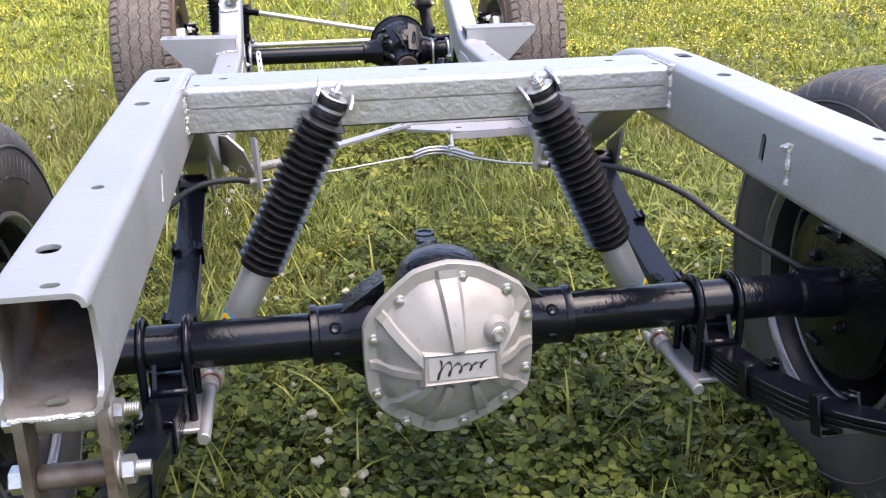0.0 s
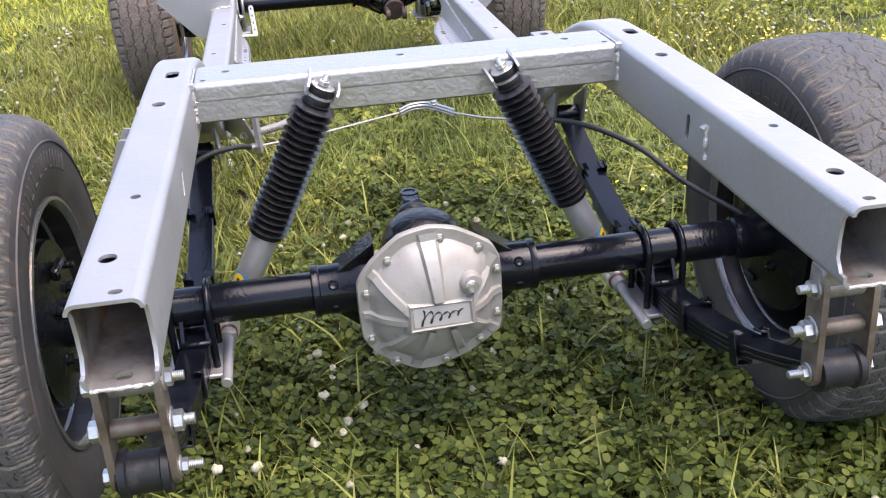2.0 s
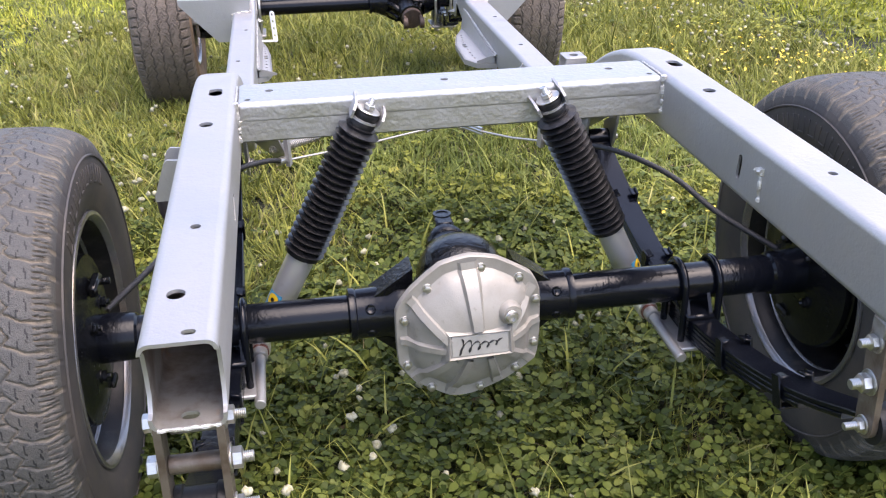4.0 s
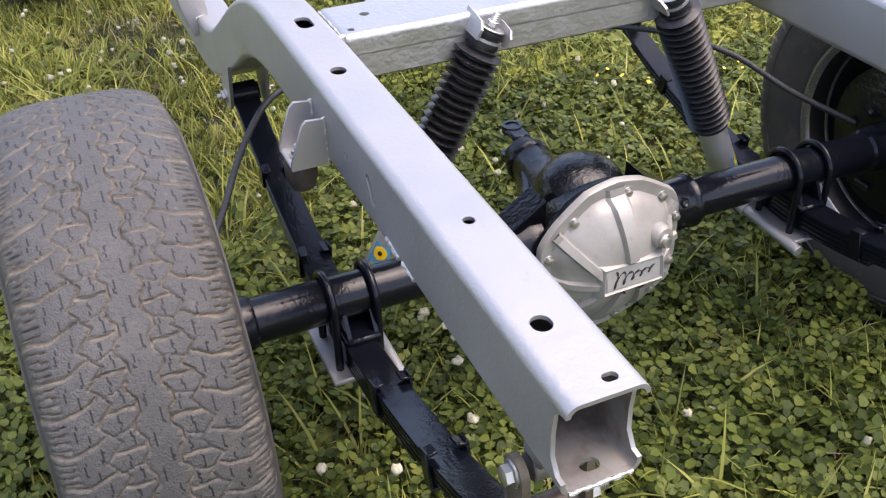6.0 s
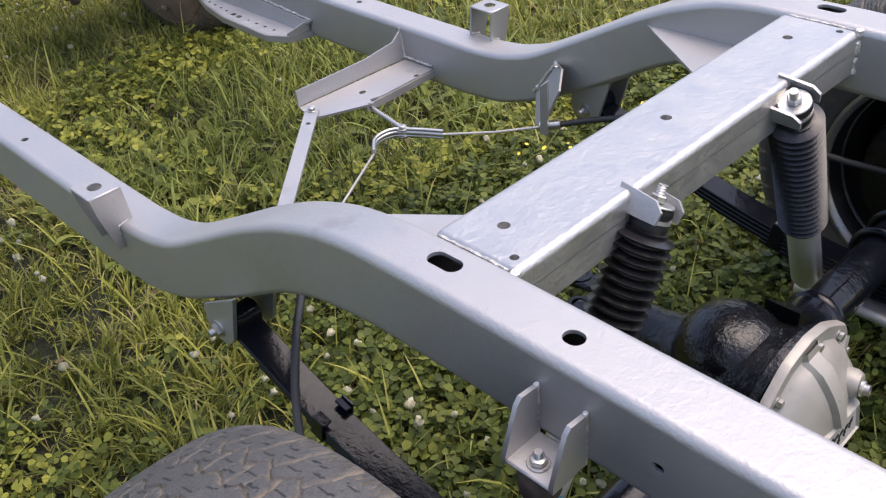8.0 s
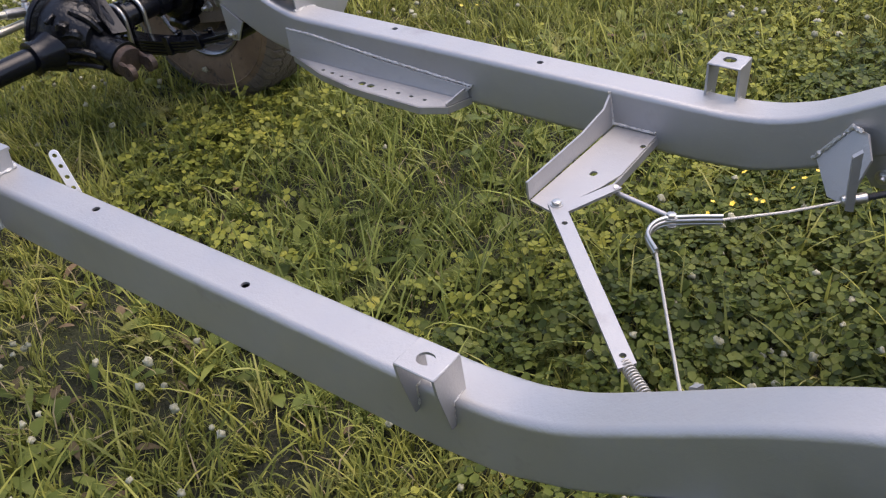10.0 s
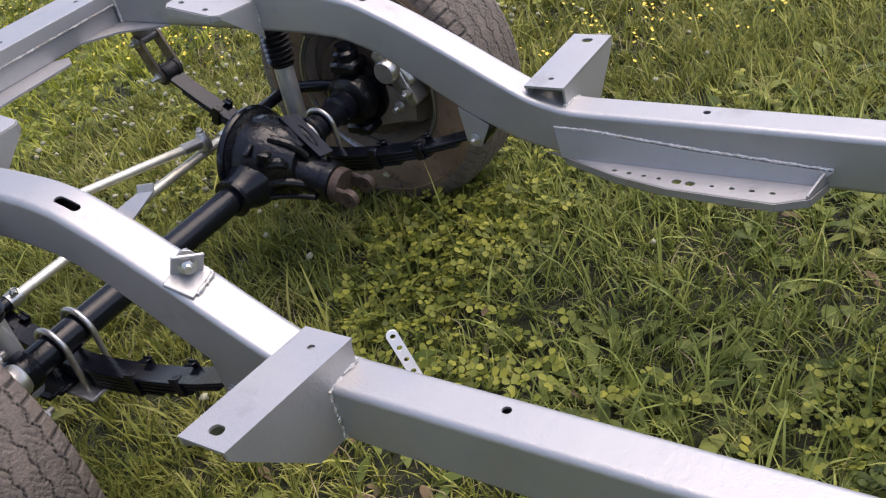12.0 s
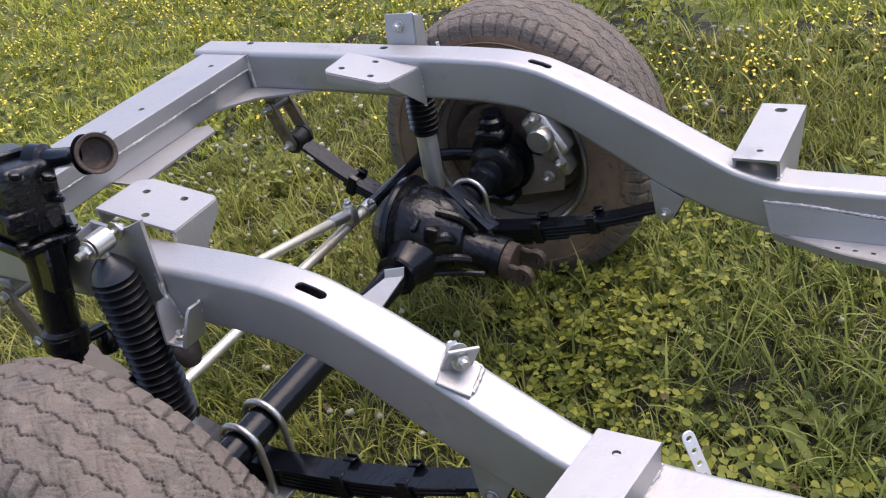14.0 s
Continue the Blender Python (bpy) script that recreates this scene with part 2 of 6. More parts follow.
def plate(poly, origin, u, v, thick, bevel=0.001):
    """A flat plate: an outline in the axes u, v, thickened along u x v both ways."""
    u, v = Vector(u).normalized(), Vector(v).normalized()
    w = u.cross(v).normalized()
    o = Vector(origin)
    bm = bmesh.new()
    lo = [bm.verts.new(o + u * a + v * b - w * thick / 2) for a, b in poly]
    hi = [bm.verts.new(o + u * a + v * b + w * thick / 2) for a, b in poly]
    k = len(poly)
    bm.faces.new(lo[::-1])
    bm.faces.new(hi)
    for i in range(k):
        bm.faces.new((lo[i], lo[(i + 1) % k], hi[(i + 1) % k], hi[i]))
    if bevel:
        es = [e for e in bm.edges if len(e.link_faces) == 2 and e.calc_face_angle(0) > 0.6]
        bmesh.ops.bevel(bm, geom=es, offset=min(bevel, thick * 0.3), segments=1, affect="EDGES")
    return bm


def sheet(pts, thick, bevel=0.0008):
    """A flat plate through a ring of points in space."""
    p = [Vector(q) for q in pts]
    u = (p[1] - p[0]).normalized()
    w = Vector((0, 0, 0))
    for i in range(1, len(p) - 1):
        w += (p[i] - p[0]).cross(p[i + 1] - p[0])
    w.normalize()
    v = w.cross(u)
    return plate([((q - p[0]).dot(u), (q - p[0]).dot(v)) for q in p], p[0], u, v, thick, bevel)


def strip(yz, x, width, thick, bevel=0.0015):
    """A flat bar of the given width across x that follows a line in y and z."""
    bm = bmesh.new()
    rings = []
    k = len(yz)
    for i, (y, z) in enumerate(yz):
        a, b = yz[max(i - 1, 0)], yz[min(i + 1, k - 1)]
        d = Vector((0, b[0] - a[0], b[1] - a[1])).normalized()
        nrm = Vector((0, -d.z, d.y))
        ring = []
        e = bevel
        for sx, sn in ((-1 + 2 * e / width, -1), (1 - 2 * e / width, -1), (1, -1 + 2 * e / thick), (1, 1 - 2 * e / thick),
                       (1 - 2 * e / width, 1), (-1 + 2 * e / width, 1), (-1, 1 - 2 * e / thick), (-1, -1 + 2 * e / thick)):
            ring.append(bm.verts.new(Vector((x + sx * width / 2, y, z)) + nrm * (sn * thick / 2)))
        rings.append(ring)
    for a, b in zip(rings, rings[1:]):
        for j in range(8):
            bm.faces.new((a[j], a[(j + 1) % 8], b[(j + 1) % 8], b[j]))
    bm.faces.new(rings[0])
    bm.faces.new(rings[-1])
    return bm


def hexhead(c, axis, r, h):
    b = r * 0.12
    return lathe([(r - b, 0), (r, b), (r, h - b), (r - 2 * b, h)], c, axis, 6)


def bolt(c, axis, r=0.009, h=0.008, shank=0.0):
    """A hexagon head with washer, and the thread that stands out of it."""
    a = Vector(axis).normalized()
    c = Vector(c)
    bits = [cyl(c, c + a * 0.002, r * 1.35, 16, bevel=0.0004), hexhead(c + a * 0.002, a, r, h)]
    if shank:
        prof, k = [], int(shank / 0.002)
        for i in range(k):
            prof += [(r * 0.56, 0.002 * i), (r * 0.48, 0.002 * i + 0.001)]
        bits.append(lathe(prof, c + a * (0.002 + h), a, 12))
    return join(*bits)


def weld(pts, r=0.004, seed=1):
    """A lumpy weld bead along a line."""
    rnd = random.Random(seed)
    pts = [Vector(p) for p in pts]
    fine = []
    for a, b in zip(pts, pts[1:]):
        n = max(2, int((b - a).length / 0.004))
        fine += [a.lerp(b, i / n) for i in range(n)]
    fine.append(pts[-1])
    return tube([p + Vector([rnd.uniform(-1, 1) * r * 0.25 for _ in range(3)]) for p in fine], [r * rnd.uniform(0.6, 1.25) for _ in fine], 7)


def cut(ob, cutters):
    """Cut holes of the given shapes out of a mesh, for good."""
    bm = join(*cutters)
    bmesh.ops.recalc_face_normals(bm, faces=bm.faces)
    me = bpy.data.meshes.new("cutter")
    bm.to_mesh(me)
    bm.free()
    tool = new("cutter", me)
    mod = ob.modifiers.new("holes", "BOOLEAN")
    mod.operation, mod.object, mod.solver = "DIFFERENCE", tool, "EXACT"
    bpy.context.view_layer.update()
    done = bpy.data.meshes.new_from_object(ob.evaluated_get(bpy.context.evaluated_depsgraph_get()))
    ob.modifiers.clear()
    old = ob.data
    ob.data = done
    bpy.data.meshes.remove(old)
    bpy.data.objects.remove(tool)
    bpy.data.meshes.remove(me)
    return ob


def even_shading(ob):
    """Keep the flat faces flat and let the rounded corners carry the turn."""
    wn_mod = ob.modifiers.new("even_shading", "WEIGHTED_NORMAL")
    wn_mod.keep_sharp, wn_mod.weight = True, 60


def oval(c, length, width, depth, along, axis):
    """A slot cutter: a rounded slot of this length along one axis, cut along another."""
    a, w = Vector(along).normalized(), Vector(axis).normalized()
    s = w.cross(a)
    pts = []
    r = width / 2
    for i in range(16):
        t = 2 * math.pi * (i + 0.5) / 16
        off = (length / 2 - r) * (1 if math.cos(t) > 0 else -1)
        pts.append((r * math.cos(t) + off, r * math.sin(t)))
    return plate(pts, c, a, s, depth, 0)


# ---- chassis frame ----
GROUND = -0.055
RAIL_X, RAIL_W = 0.393, 0.074
TOP = [(-0.612, 0.645), (-0.2, 0.649), (0.1, 0.652), (0.24, 0.650), (0.31, 0.640), (0.39, 0.613), (0.47, 0.574), (0.58, 0.511),
       (0.68, 0.456), (0.75, 0.434), (0.83, 0.426), (1.2, 0.428), (1.84, 0.430), (1.92, 0.450), (2.0, 0.493), (2.1, 0.549), (2.2, 0.601),
       (2.3, 0.644), (2.37, 0.657), (2.47, 0.661), (2.62, 0.662), (2.8, 0.664), (3.19, 0.665)]
BOT = [(-0.612, 0.548), (0.08, 0.552), (0.23, 0.550), (0.32, 0.537), (0.40, 0.507), (0.50, 0.447), (0.66, 0.362), (0.77, 0.325), (0.87, 0.318),
       (1.2, 0.320), (1.83, 0.326), (1.95, 0.352), (2.06, 0.402), (2.18, 0.478), (2.26, 0.528), (2.34, 0.556), (2.44, 0.566), (2.8, 0.572), (3.19, 0.575)]


SMOOTHED = {}


def soft_line(table, ys):
    fine = np.linspace(-0.9, 3.5, 2201)
    if id(table) in SMOOTHED:
        return np.interp(ys, fine, SMOOTHED[id(table)])
    z = np.interp(fine, [p[0] for p in table], [p[1] for p in table])
    k = np.exp(-0.5 * (np.arange(-40, 41) / 9.0) ** 2)
    z = np.convolve(np.pad(z, 40, mode="edge"), k / k.sum(), mode="valid")
    SMOOTHED[id(table)] = z
    return np.interp(ys, fine, z)


def rail_top(y):
    return float(soft_line(TOP, [y])[0])


def rail_bot(y):
    return float(soft_line(BOT, [y])[0])


def side_rail(s):
    ys = sorted(set([round(v, 3) for v in (-0.630, -0.598)] + [round(v, 3) for v in np.arange(-0.55, 0.15, 0.05)] + [round(v, 3) for v in np.arange(0.15, 0.95, 0.02)]
                    + [round(v, 3) for v in np.arange(0.95, 1.8, 0.1)] + [round(v, 3) for v in np.arange(1.8, 2.6, 0.02)]
                    + [round(v, 3) for v in np.arange(2.6, 3.19, 0.1)] + [3.19]))
    zt, zb = soft_line(TOP, ys), soft_line(BOT, ys)
    bm = bmesh.new()
    outer, inner = [], []

    def ring(y, t, b, inset, r):
        pts = []
        hw = RAIL_W / 2 - inset
        for cx, cz, a0 in ((hw - r, t - inset - r, 0), (-hw + r, t - inset - r, 90), (-hw + r, b + inset + r, 180), (hw - r, b + inset + r, 270)):
            for k in range(6):
                a = radians(a0 + 18 * k)
                pts.append(bm.verts.new((s * RAIL_X + cx + r * math.cos(a), y, cz + r * math.sin(a))))
        return pts
    for y, t, b in zip(ys, zt, zb):
        outer.append(ring(y, t, b, 0, 0.0115))
        inner.append(ring(y, t, b, 0.0042, 0.0075))
    n = 24
    for rows, flip in ((outer, False), (inner, True)):
        for a, b in zip(rows, rows[1:]):
            for j in range(n):
                q = (a[j], a[(j + 1) % n], b[(j + 1) % n], b[j])
                bm.faces.new(q[::-1] if flip else q)
    for o, i in ((outer[0], inner[0]), (outer[-1], inner[-1])):
        for j in range(n):
            bm.faces.new((o[j], o[(j + 1) % n], i[(j + 1) % n], i[j]))
    return bm


chassis = thing("chassis_frame", (0, 1.3, 0.33), "silver-painted ladder chassis frame standing on its wheels in a lawn", "vehicle frame")
# along the rail, length, width, and how far off its middle on the left and on the right
HOLES = [(-0.537, 0.021, 0.019, -0.007, -0.004), (-0.378, 0.013, 0.012, 0.003, 0.004), (-0.017, 0.022, 0.020, -0.003, -0.002), (0.148, 0.042, 0.022, 0.004, 0.006),
         (1.214, 0.014, 0.013, -0.007, 0.0), (1.581, 0.014, 0.013, 0.010, 0.007), (2.302, 0.050, 0.017, -0.003, -0.006), (2.674, 0.02, 0.015, 0.0, 0.010), (3.056, 0.02, 0.014, 0.0, 0.018)]
for s in (-1, 1):
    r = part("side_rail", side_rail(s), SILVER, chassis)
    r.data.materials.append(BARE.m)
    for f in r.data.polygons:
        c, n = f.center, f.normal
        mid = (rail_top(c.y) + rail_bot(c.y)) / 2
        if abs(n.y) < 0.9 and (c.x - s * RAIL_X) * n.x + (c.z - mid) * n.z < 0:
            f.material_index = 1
    tools = []
    for y, length, width, off_l, off_r in HOLES:
        slope = (rail_top(y + 0.01) - rail_top(y - 0.01)) / 0.02
        a = Vector((0, 1, slope)).normalized()
        along, size = a, (length, width)
        tools.append(oval((s * RAIL_X + (off_l if s < 0 else off_r), y, rail_top(y)), size[0], size[1], 0.03, along, Vector((1, 0, 0)).cross(a)))
    tools.append(oval((s * RAIL_X, -0.212, 0.597), 0.038, 0.012, 0.2, (0, -0.12 if s > 0 else 0.62, 1), (1, 0, 0)))
    if s < 0:
        tools.append(oval((-0.43, -0.130, 0.598), 0.012, 0.009, 0.03, (0, 1, 0), (1, 0, 0)))
    tools.append(oval((s * RAIL_X - s * 0.010, -0.613, 0.643), 0.014, 0.010, 0.03, (1, 0, 0), (0, 0, 1)))
    tools.append(oval((s * RAIL_X, -0.612, 0.550), 0.018, 0.013, 0.03, (1, 0, 0), (0, 0, 1)))
    tools.append(plate([(-0.66, 0.6335), (-0.627, 0.6335), (-0.619, 0.6315), (-0.613, 0.624), (-0.611, 0.600), (-0.612, 0.578), (-0.621, 0.564), (-0.66, 0.560)], (s * RAIL_X, 0, 0), (0, 1, 0), (0, 0, 1), 0.12, 0))
    cut(r, tools)
    r.data.set_sharp_from_angle(angle=radians(40))
    even_shading(r)

# rear crossmember of two nested channels, with its gussets
xm = part("rear_crossmember", join(box((0, 0.1415, 0.6305), (0.711, 0.115, 0.036), 0.009, seg=4), box((0, 0.1415, 0.602), (0.711, 0.1136, 0.039), 0.003)), CROSS, chassis)
cut(xm, [oval((x, y, 0.648), d, d, 0.02, (1, 0, 0), (0, 0, 1)) for x, y, d in ((-0.338, 0.103, 0.010), (0.337, 0.105, 0.010), (-0.303, 0.148, 0.014), (-0.010, 0.150, 0.014), (0.280, 0.151, 0.014))])
xm.data.set_sharp_from_angle(angle=radians(40))
even_shading(xm)
for s in (-1, 1):
    part("gusset", sheet([(s * 0.357, 0.43, 0.572), (s * 0.357, 0.198, 0.578), (s * 0.19, 0.198, 0.578)], 0.005), SILVER, chassis)
    part("weld_bead", weld([(s * 0.356, 0.085, 0.65), (s * 0.356, 0.085, 0.585)], 0.0045, 3), WELD, chassis)
    part("weld_bead", weld([(s * 0.356, 0.095, 0.647), (s * 0.356, 0.190, 0.647)], 0.0018, 4), WELD, chassis)

# front crossmember, its lower plate and gussets
fx = part("front_crossmember", join(box((0, 3.095, 0.643), (0.711, 0.135, 0.034), 0.004, seg=2), box((0, 3.10, 0.600), (0.711, 0.125, 0.05), 0.003)), SILVER, chassis)
cut(fx, [oval((x, 3.075, 0.660), 0.014, 0.014, 0.02, (1, 0, 0), (0, 0, 1)) for x in (-0.29, -0.05, 0.06, 0.287)])
fx.data.set_sharp_from_angle(angle=radians(40))
even_shading(fx)
part("weld_bead", weld([(-0.355, 3.030, 0.626), (0.355, 3.030, 0.626)], 0.003, 8), WELD, chassis)
part("lower_plate", sheet([(-0.10, 3.05, 0.574), (0.13, 3.05, 0.574), (0.165, 3.01, 0.574), (0.14, 2.97, 0.574), (-0.10, 2.965, 0.574)], 0.005), SILVER, chassis)
part("lower_plate_web", box((0.1, 3.10, 0.571), (0.24, 0.05, 0.016), 0.002), SILVER, chassis)
for s in (-1, 1):
    part("gusset", sheet([(s * 0.357, 2.86, 0.575), (s * 0.357, 3.05, 0.577), (s * 0.21, 3.05, 0.577), (s * 0.30, 2.98, 0.578)], 0.005), SILVER, chassis)
    part("weld_bead", weld([(s * 0.356, 3.027, 0.660), (s * 0.356, 3.027, 0.580)], 0.0035, 9), WELD, chassis)

for s in (-1, 1):
    # rear body mount: a small stirrup welded on the rail
    zt = 0.486
    top = part("body_mount_plate", box((s * 0.437, 0.856, zt - 0.002), (0.054, 0.060, 0.004), 0.0015), SILVER, chassis)
    cut(top, [oval((s * 0.438, 0.856, zt), 0.024, 0.022, 0.03, (0, 1, 0), (0, 0, 1))])
    for y in (0.828, 0.884):
        part("body_mount_leg", sheet([(s * 0.463, y, zt - 0.003), (s * 0.411, y, zt - 0.003), (s * 0.407, y, 0.427), (s * 0.432, y, 0.427), (s * 0.432, y, 0.386), (s * 0.441, y, 0.386), (s * 0.459, y, 0.455)], 0.004), SILVER, chassis)
        part("weld_bead", weld([(s * 0.432, y, 0.392), (s * 0.432, y, 0.424), (s * 0.408, y, 0.430)], 0.0028, int(y * 1000)), WELD, chassis)
    # front body mount: a longer outrigger, a little askew on the left
    z = 0.474
    skew = -0.135 if s < 0 else 0.0

    def askew(x, y):
        return y + (x - 0.487) * -skew - (0.005 if s < 0 else 0.0)
    top = part("outrigger_plate", sheet([(s * x, askew(x, y), z - 0.0025) for x, y in ((0.369, 1.846), (0.605, 1.846), (0.605, 1.930), (0.369, 1.930))], 0.005, 0.002), SILVER, chassis)
    cut(top, [oval((s * 0.577, askew(0.577, 1.888), z), 0.024, 0.018, 0.03, (0, 1, 0), (0, 0, 1)), oval((s * 0.404, askew(0.404, 1.888), z), 0.012, 0.010, 0.03, (0, 1, 0), (0, 0, 1))])
    for y in (1.8485, 1.9275):
        part("outrigger_side", sheet([(s * a, askew(a, y), c) for a, c in ((0.372, z - 0.004), (0.604, z - 0.004), (0.604, z - 0.016), (0.485, 0.335), (0.431, 0.335), (0.431, 0.43), (0.375, 0.43))], 0.005), SILVER, chassis)
        part("weld_bead", weld([(s * a, askew(a, y), c) for a, c in ((0.432, 0.336), (0.432, 0.425), (0.40, 0.433), (0.37, 0.435))], 0.004, int(y * 900)), WELD, chassis)
    # drilled shelf along the rail for the gearbox support
    reach = 1.0 if s > 0 else 0.5
    shelf_line = [(0.357, 1.89), (0.345, 1.85), (0.300, 1.725), (0.279, 1.62), (0.273, 1.43), (0.300, 1.378), (0.357, 1.36)]
    shelf_line = [(0.357 - (0.357 - x) * reach, y) for x, y in shelf_line]
    sh = part("gearbox_shelf", sheet([(s * x, y, 0.335) for x, y in shelf_line], 0.004), SILVER, chassis)
    cut(sh, [oval((s * (0.357 - (0.053 - 0.02 * max(0, (y - 1.6)) / 0.2) * reach), y, 0.335), d, d * 0.8, 0.02, (0, 1, 0), (0, 0, 1))
             for y, d in ((1.44, 0.010), (1.475, 0.010), (1.51, 0.010), (1.545, 0.008), (1.585, 0.018), (1.61, 0.018), (1.645, 0.009), (1.675, 0.009), (1.705, 0.010), (1.735, 0.010))])
    lip = [sheet([(s * a[0], a[1], 0.337), (s * b[0], b[1], 0.337), (s * b[0], b[1], 0.322), (s * a[0], a[1], 0.322)], 0.004) for a, b in zip(shelf_line[1:-1], shelf_line[2:])]
    part("shelf_lip", join(*lip), SILVER, chassis)
    part("shelf_flange", sheet([(s * 0.343, 1.855, 0.337), (s * 0.343, 1.385, 0.337), (s * 0.352, 1.352, 0.362), (s * 0.352, 1.60, 0.376), (s * 0.352, 1.80, 0.394), (s * 0.352, 1.87, 0.395)], 0.005), SILVER, chassis)
    part("weld_bead", weld([(s * 0.354, 1.352, 0.364), (s * 0.354, 1.60, 0.379), (s * 0.354, 1.80, 0.396), (s * 0.354, 1.87, 0.396)], 0.0032, 21), WELD, chassis)
    part("shelf_end", sheet([(s * 0.352, 1.364, 0.338), (s * 0.300, 1.382, 0.338), (s * 0.300, 1.382, 0.343), (s * 0.330, 1.371, 0.356), (s * 0.352, 1.364, 0.364)], 0.004), SILVER, chassis)
    # rear and front bump stop stirrups on the outer faces
    for yc, zb, zt2, x1, wide, narrow in ((-0.031, 0.552, 0.613, 0.478, 0.027, 0.027), (2.523, 0.556, 0.615, 0.476, 0.032, 0.018)):
        for e in (-1, 1):
            yt, yb = yc + e * wide, yc + e * narrow
            part("bump_stop_cheek", sheet([(s * 0.430, yt, zt2), (s * 0.454, yt, zt2 + 0.002), (s * 0.460, yt, zt2 - 0.004), (s * x1, yb, zb + 0.008), (s * x1, yb, zb), (s * 0.430, yb, zb)], 0.005), SILVER, chassis)
            part("weld_bead", weld([(s * 0.432, yt, zt2 + 0.002), (s * 0.432, yb, zb)], 0.0026, 31), WELD, chassis)
        part("bump_stop_floor", box((s * (0.430 + x1) / 2, yc, zb + 0.002), (x1 - 0.430, 2 * narrow + 0.004, 0.005), 0.002), SILVER, chassis)
        part("bolt", bolt((s * 0.462, yc, zb + 0.0045), (0, 0, 1), 0.008, 0.007, 0.008), ZINC, chassis)
        part("bump_rubber", lathe([(0.017, 0), (0.021, -0.006), (0.020, -0.026), (0.015, -0.04), (0, -0.044)], (s * 0.460, yc, zb), (0, 0, 1), 24), BUMP_RUBBER, chassis, "brown rubber bump stop")
    # brake cable guide plates hanging inside the rails
    part("cable_guide", sheet([(s * 0.357, 0.665, 0.385), (s * 0.357, 0.615, 0.455), (s * 0.330, 0.595, 0.462), (s * 0.290, 0.583, 0.440), (s * 0.287, 0.581, 0.352), (s * 0.320, 0.610, 0.340)], 0.004), SILVER, chassis)
    part("cable_guide_edge", sheet([(s * 0.290, 0.583, 0.455), (s * 0.284, 0.595, 0.445), (s * 0.282, 0.593, 0.352), (s * 0.287, 0.581, 0.350)], 0.010, 0.001), SILVER, chassis)
    part("weld_bead", weld([(s * 0.355, 0.672, 0.382), (s * 0.355, 0.618, 0.456), (s * 0.335, 0.60, 0.462)], 0.0042, 36), WELD, chassis)
    # hangers of the rear springs' front eyes
    for dx in (-0.033, 0.033):
        part("spring_hanger", sheet([(s * 0.404 + dx, 0.505, 0.450), (s * 0.404 + dx, 0.592, 0.400), (s * 0.404 + dx, 0.592, 0.372), (s * 0.404 + dx, 0.577, 0.350), (s * 0.404 + dx, 0.548, 0.349), (s * 0.404 + dx, 0.530, 0.368)], 0.006), SILVER, chassis)
        part("hanger_bolt", bolt((s * 0.404 + dx + math.copysign(0.003, dx), 0.562, 0.372), (math.copysign(1, dx), 0, 0), 0.010, 0.008, 0.008), ZINC, chassis)
    # hangers of the front springs' rear eyes
    for dx in (-0.031, 0.031):
        part("spring_hanger", sheet([(s * 0.388 + dx, 2.020, 0.384), (s * 0.388 + dx, 2.085, 0.420), (s * 0.388 + dx, 2.078, 0.345), (s * 0.388 + dx, 2.066, 0.332), (s * 0.388 + dx, 2.046, 0.334)], 0.005), SILVER, chassis)
        part("hanger_bolt", bolt((s * 0.388 + dx + math.copysign(0.003, dx), 2.058, 0.350), (math.copysign(1, dx), 0, 0), 0.009, 0.007, 0.008), ZINC, chassis)
    # engine mount tables, sloping down towards the rail's inside
    mount = ((0.357, 2.735, 0.668), (0.357, 2.562, 0.640), (0.268, 2.584, 0.644), (0.258, 2.602, 0.647), (0.256, 2.722, 0.666), (0.268, 2.733, 0.668)) if s > 0 else ((0.357, 2.748, 0.698), (0.357, 2.584, 0.676), (0.262, 2.584, 0.676), (0.251, 2.592, 0.677), (0.249, 2.722, 0.695), (0.266, 2.746, 0.698))
    ends = [Vector((s * x, y, z)) for x, y, z in mount]
    tab = part("engine_mount", sheet(ends, 0.005, 0.0015), SILVER, chassis)
    cut(tab, [oval((s * x, y, 0.687 if s < 0 else 0.655), 0.014, 0.012, 0.06, (0, 1, 0), (0, 0, 1)) for x, y in ((0.340, 2.657), (0.278, 2.631), (0.285, 2.705))])
    web, tip = (0.100, 0.018) if s < 0 else (0.085, 0.008)
    for e0, e1, d0, d1 in ((ends[1], ends[2], web, tip), (ends[2], ends[3], tip, 0.012), (ends[3], ends[4], 0.016, 0.018), (ends[4], ends[5], 0.022, 0.022), (ends[5], ends[0], 0.030, 0.030)):
        part("engine_mount_lip", sheet([e0, e1, e1 - Vector((0, 0, d1)), e0 - Vector((0, 0, d0))], 0.004), SILVER, chassis)
    part("weld_bead", weld([(s * 0.356, ends[1].y + 0.002, ends[1].z - 0.003), (s * 0.356, ends[1].y + 0.002, ends[1].z - web)], 0.004, 41), WELD, chassis)
    # front shock towers
    if s > 0:
        part("shock_tower", sheet([(0.434, 2.615, 0.60), (0.434, 2.690, 0.60), (0.455, 2.688, 0.718), (0.455, 2.619, 0.720)], 0.006), SILVER, chassis)
        for y0, dy in ((2.617, -0.004), (2.689, 0.004)):
            part("shock_tower_wing", sheet([(0.434, y0, 0.60), (0.455, y0, 0.716), (0.480, y0 + dy, 0.706), (0.474, y0 + dy, 0.640), (0.455, y0 + dy, 0.605)], 0.005), SILVER, chassis)
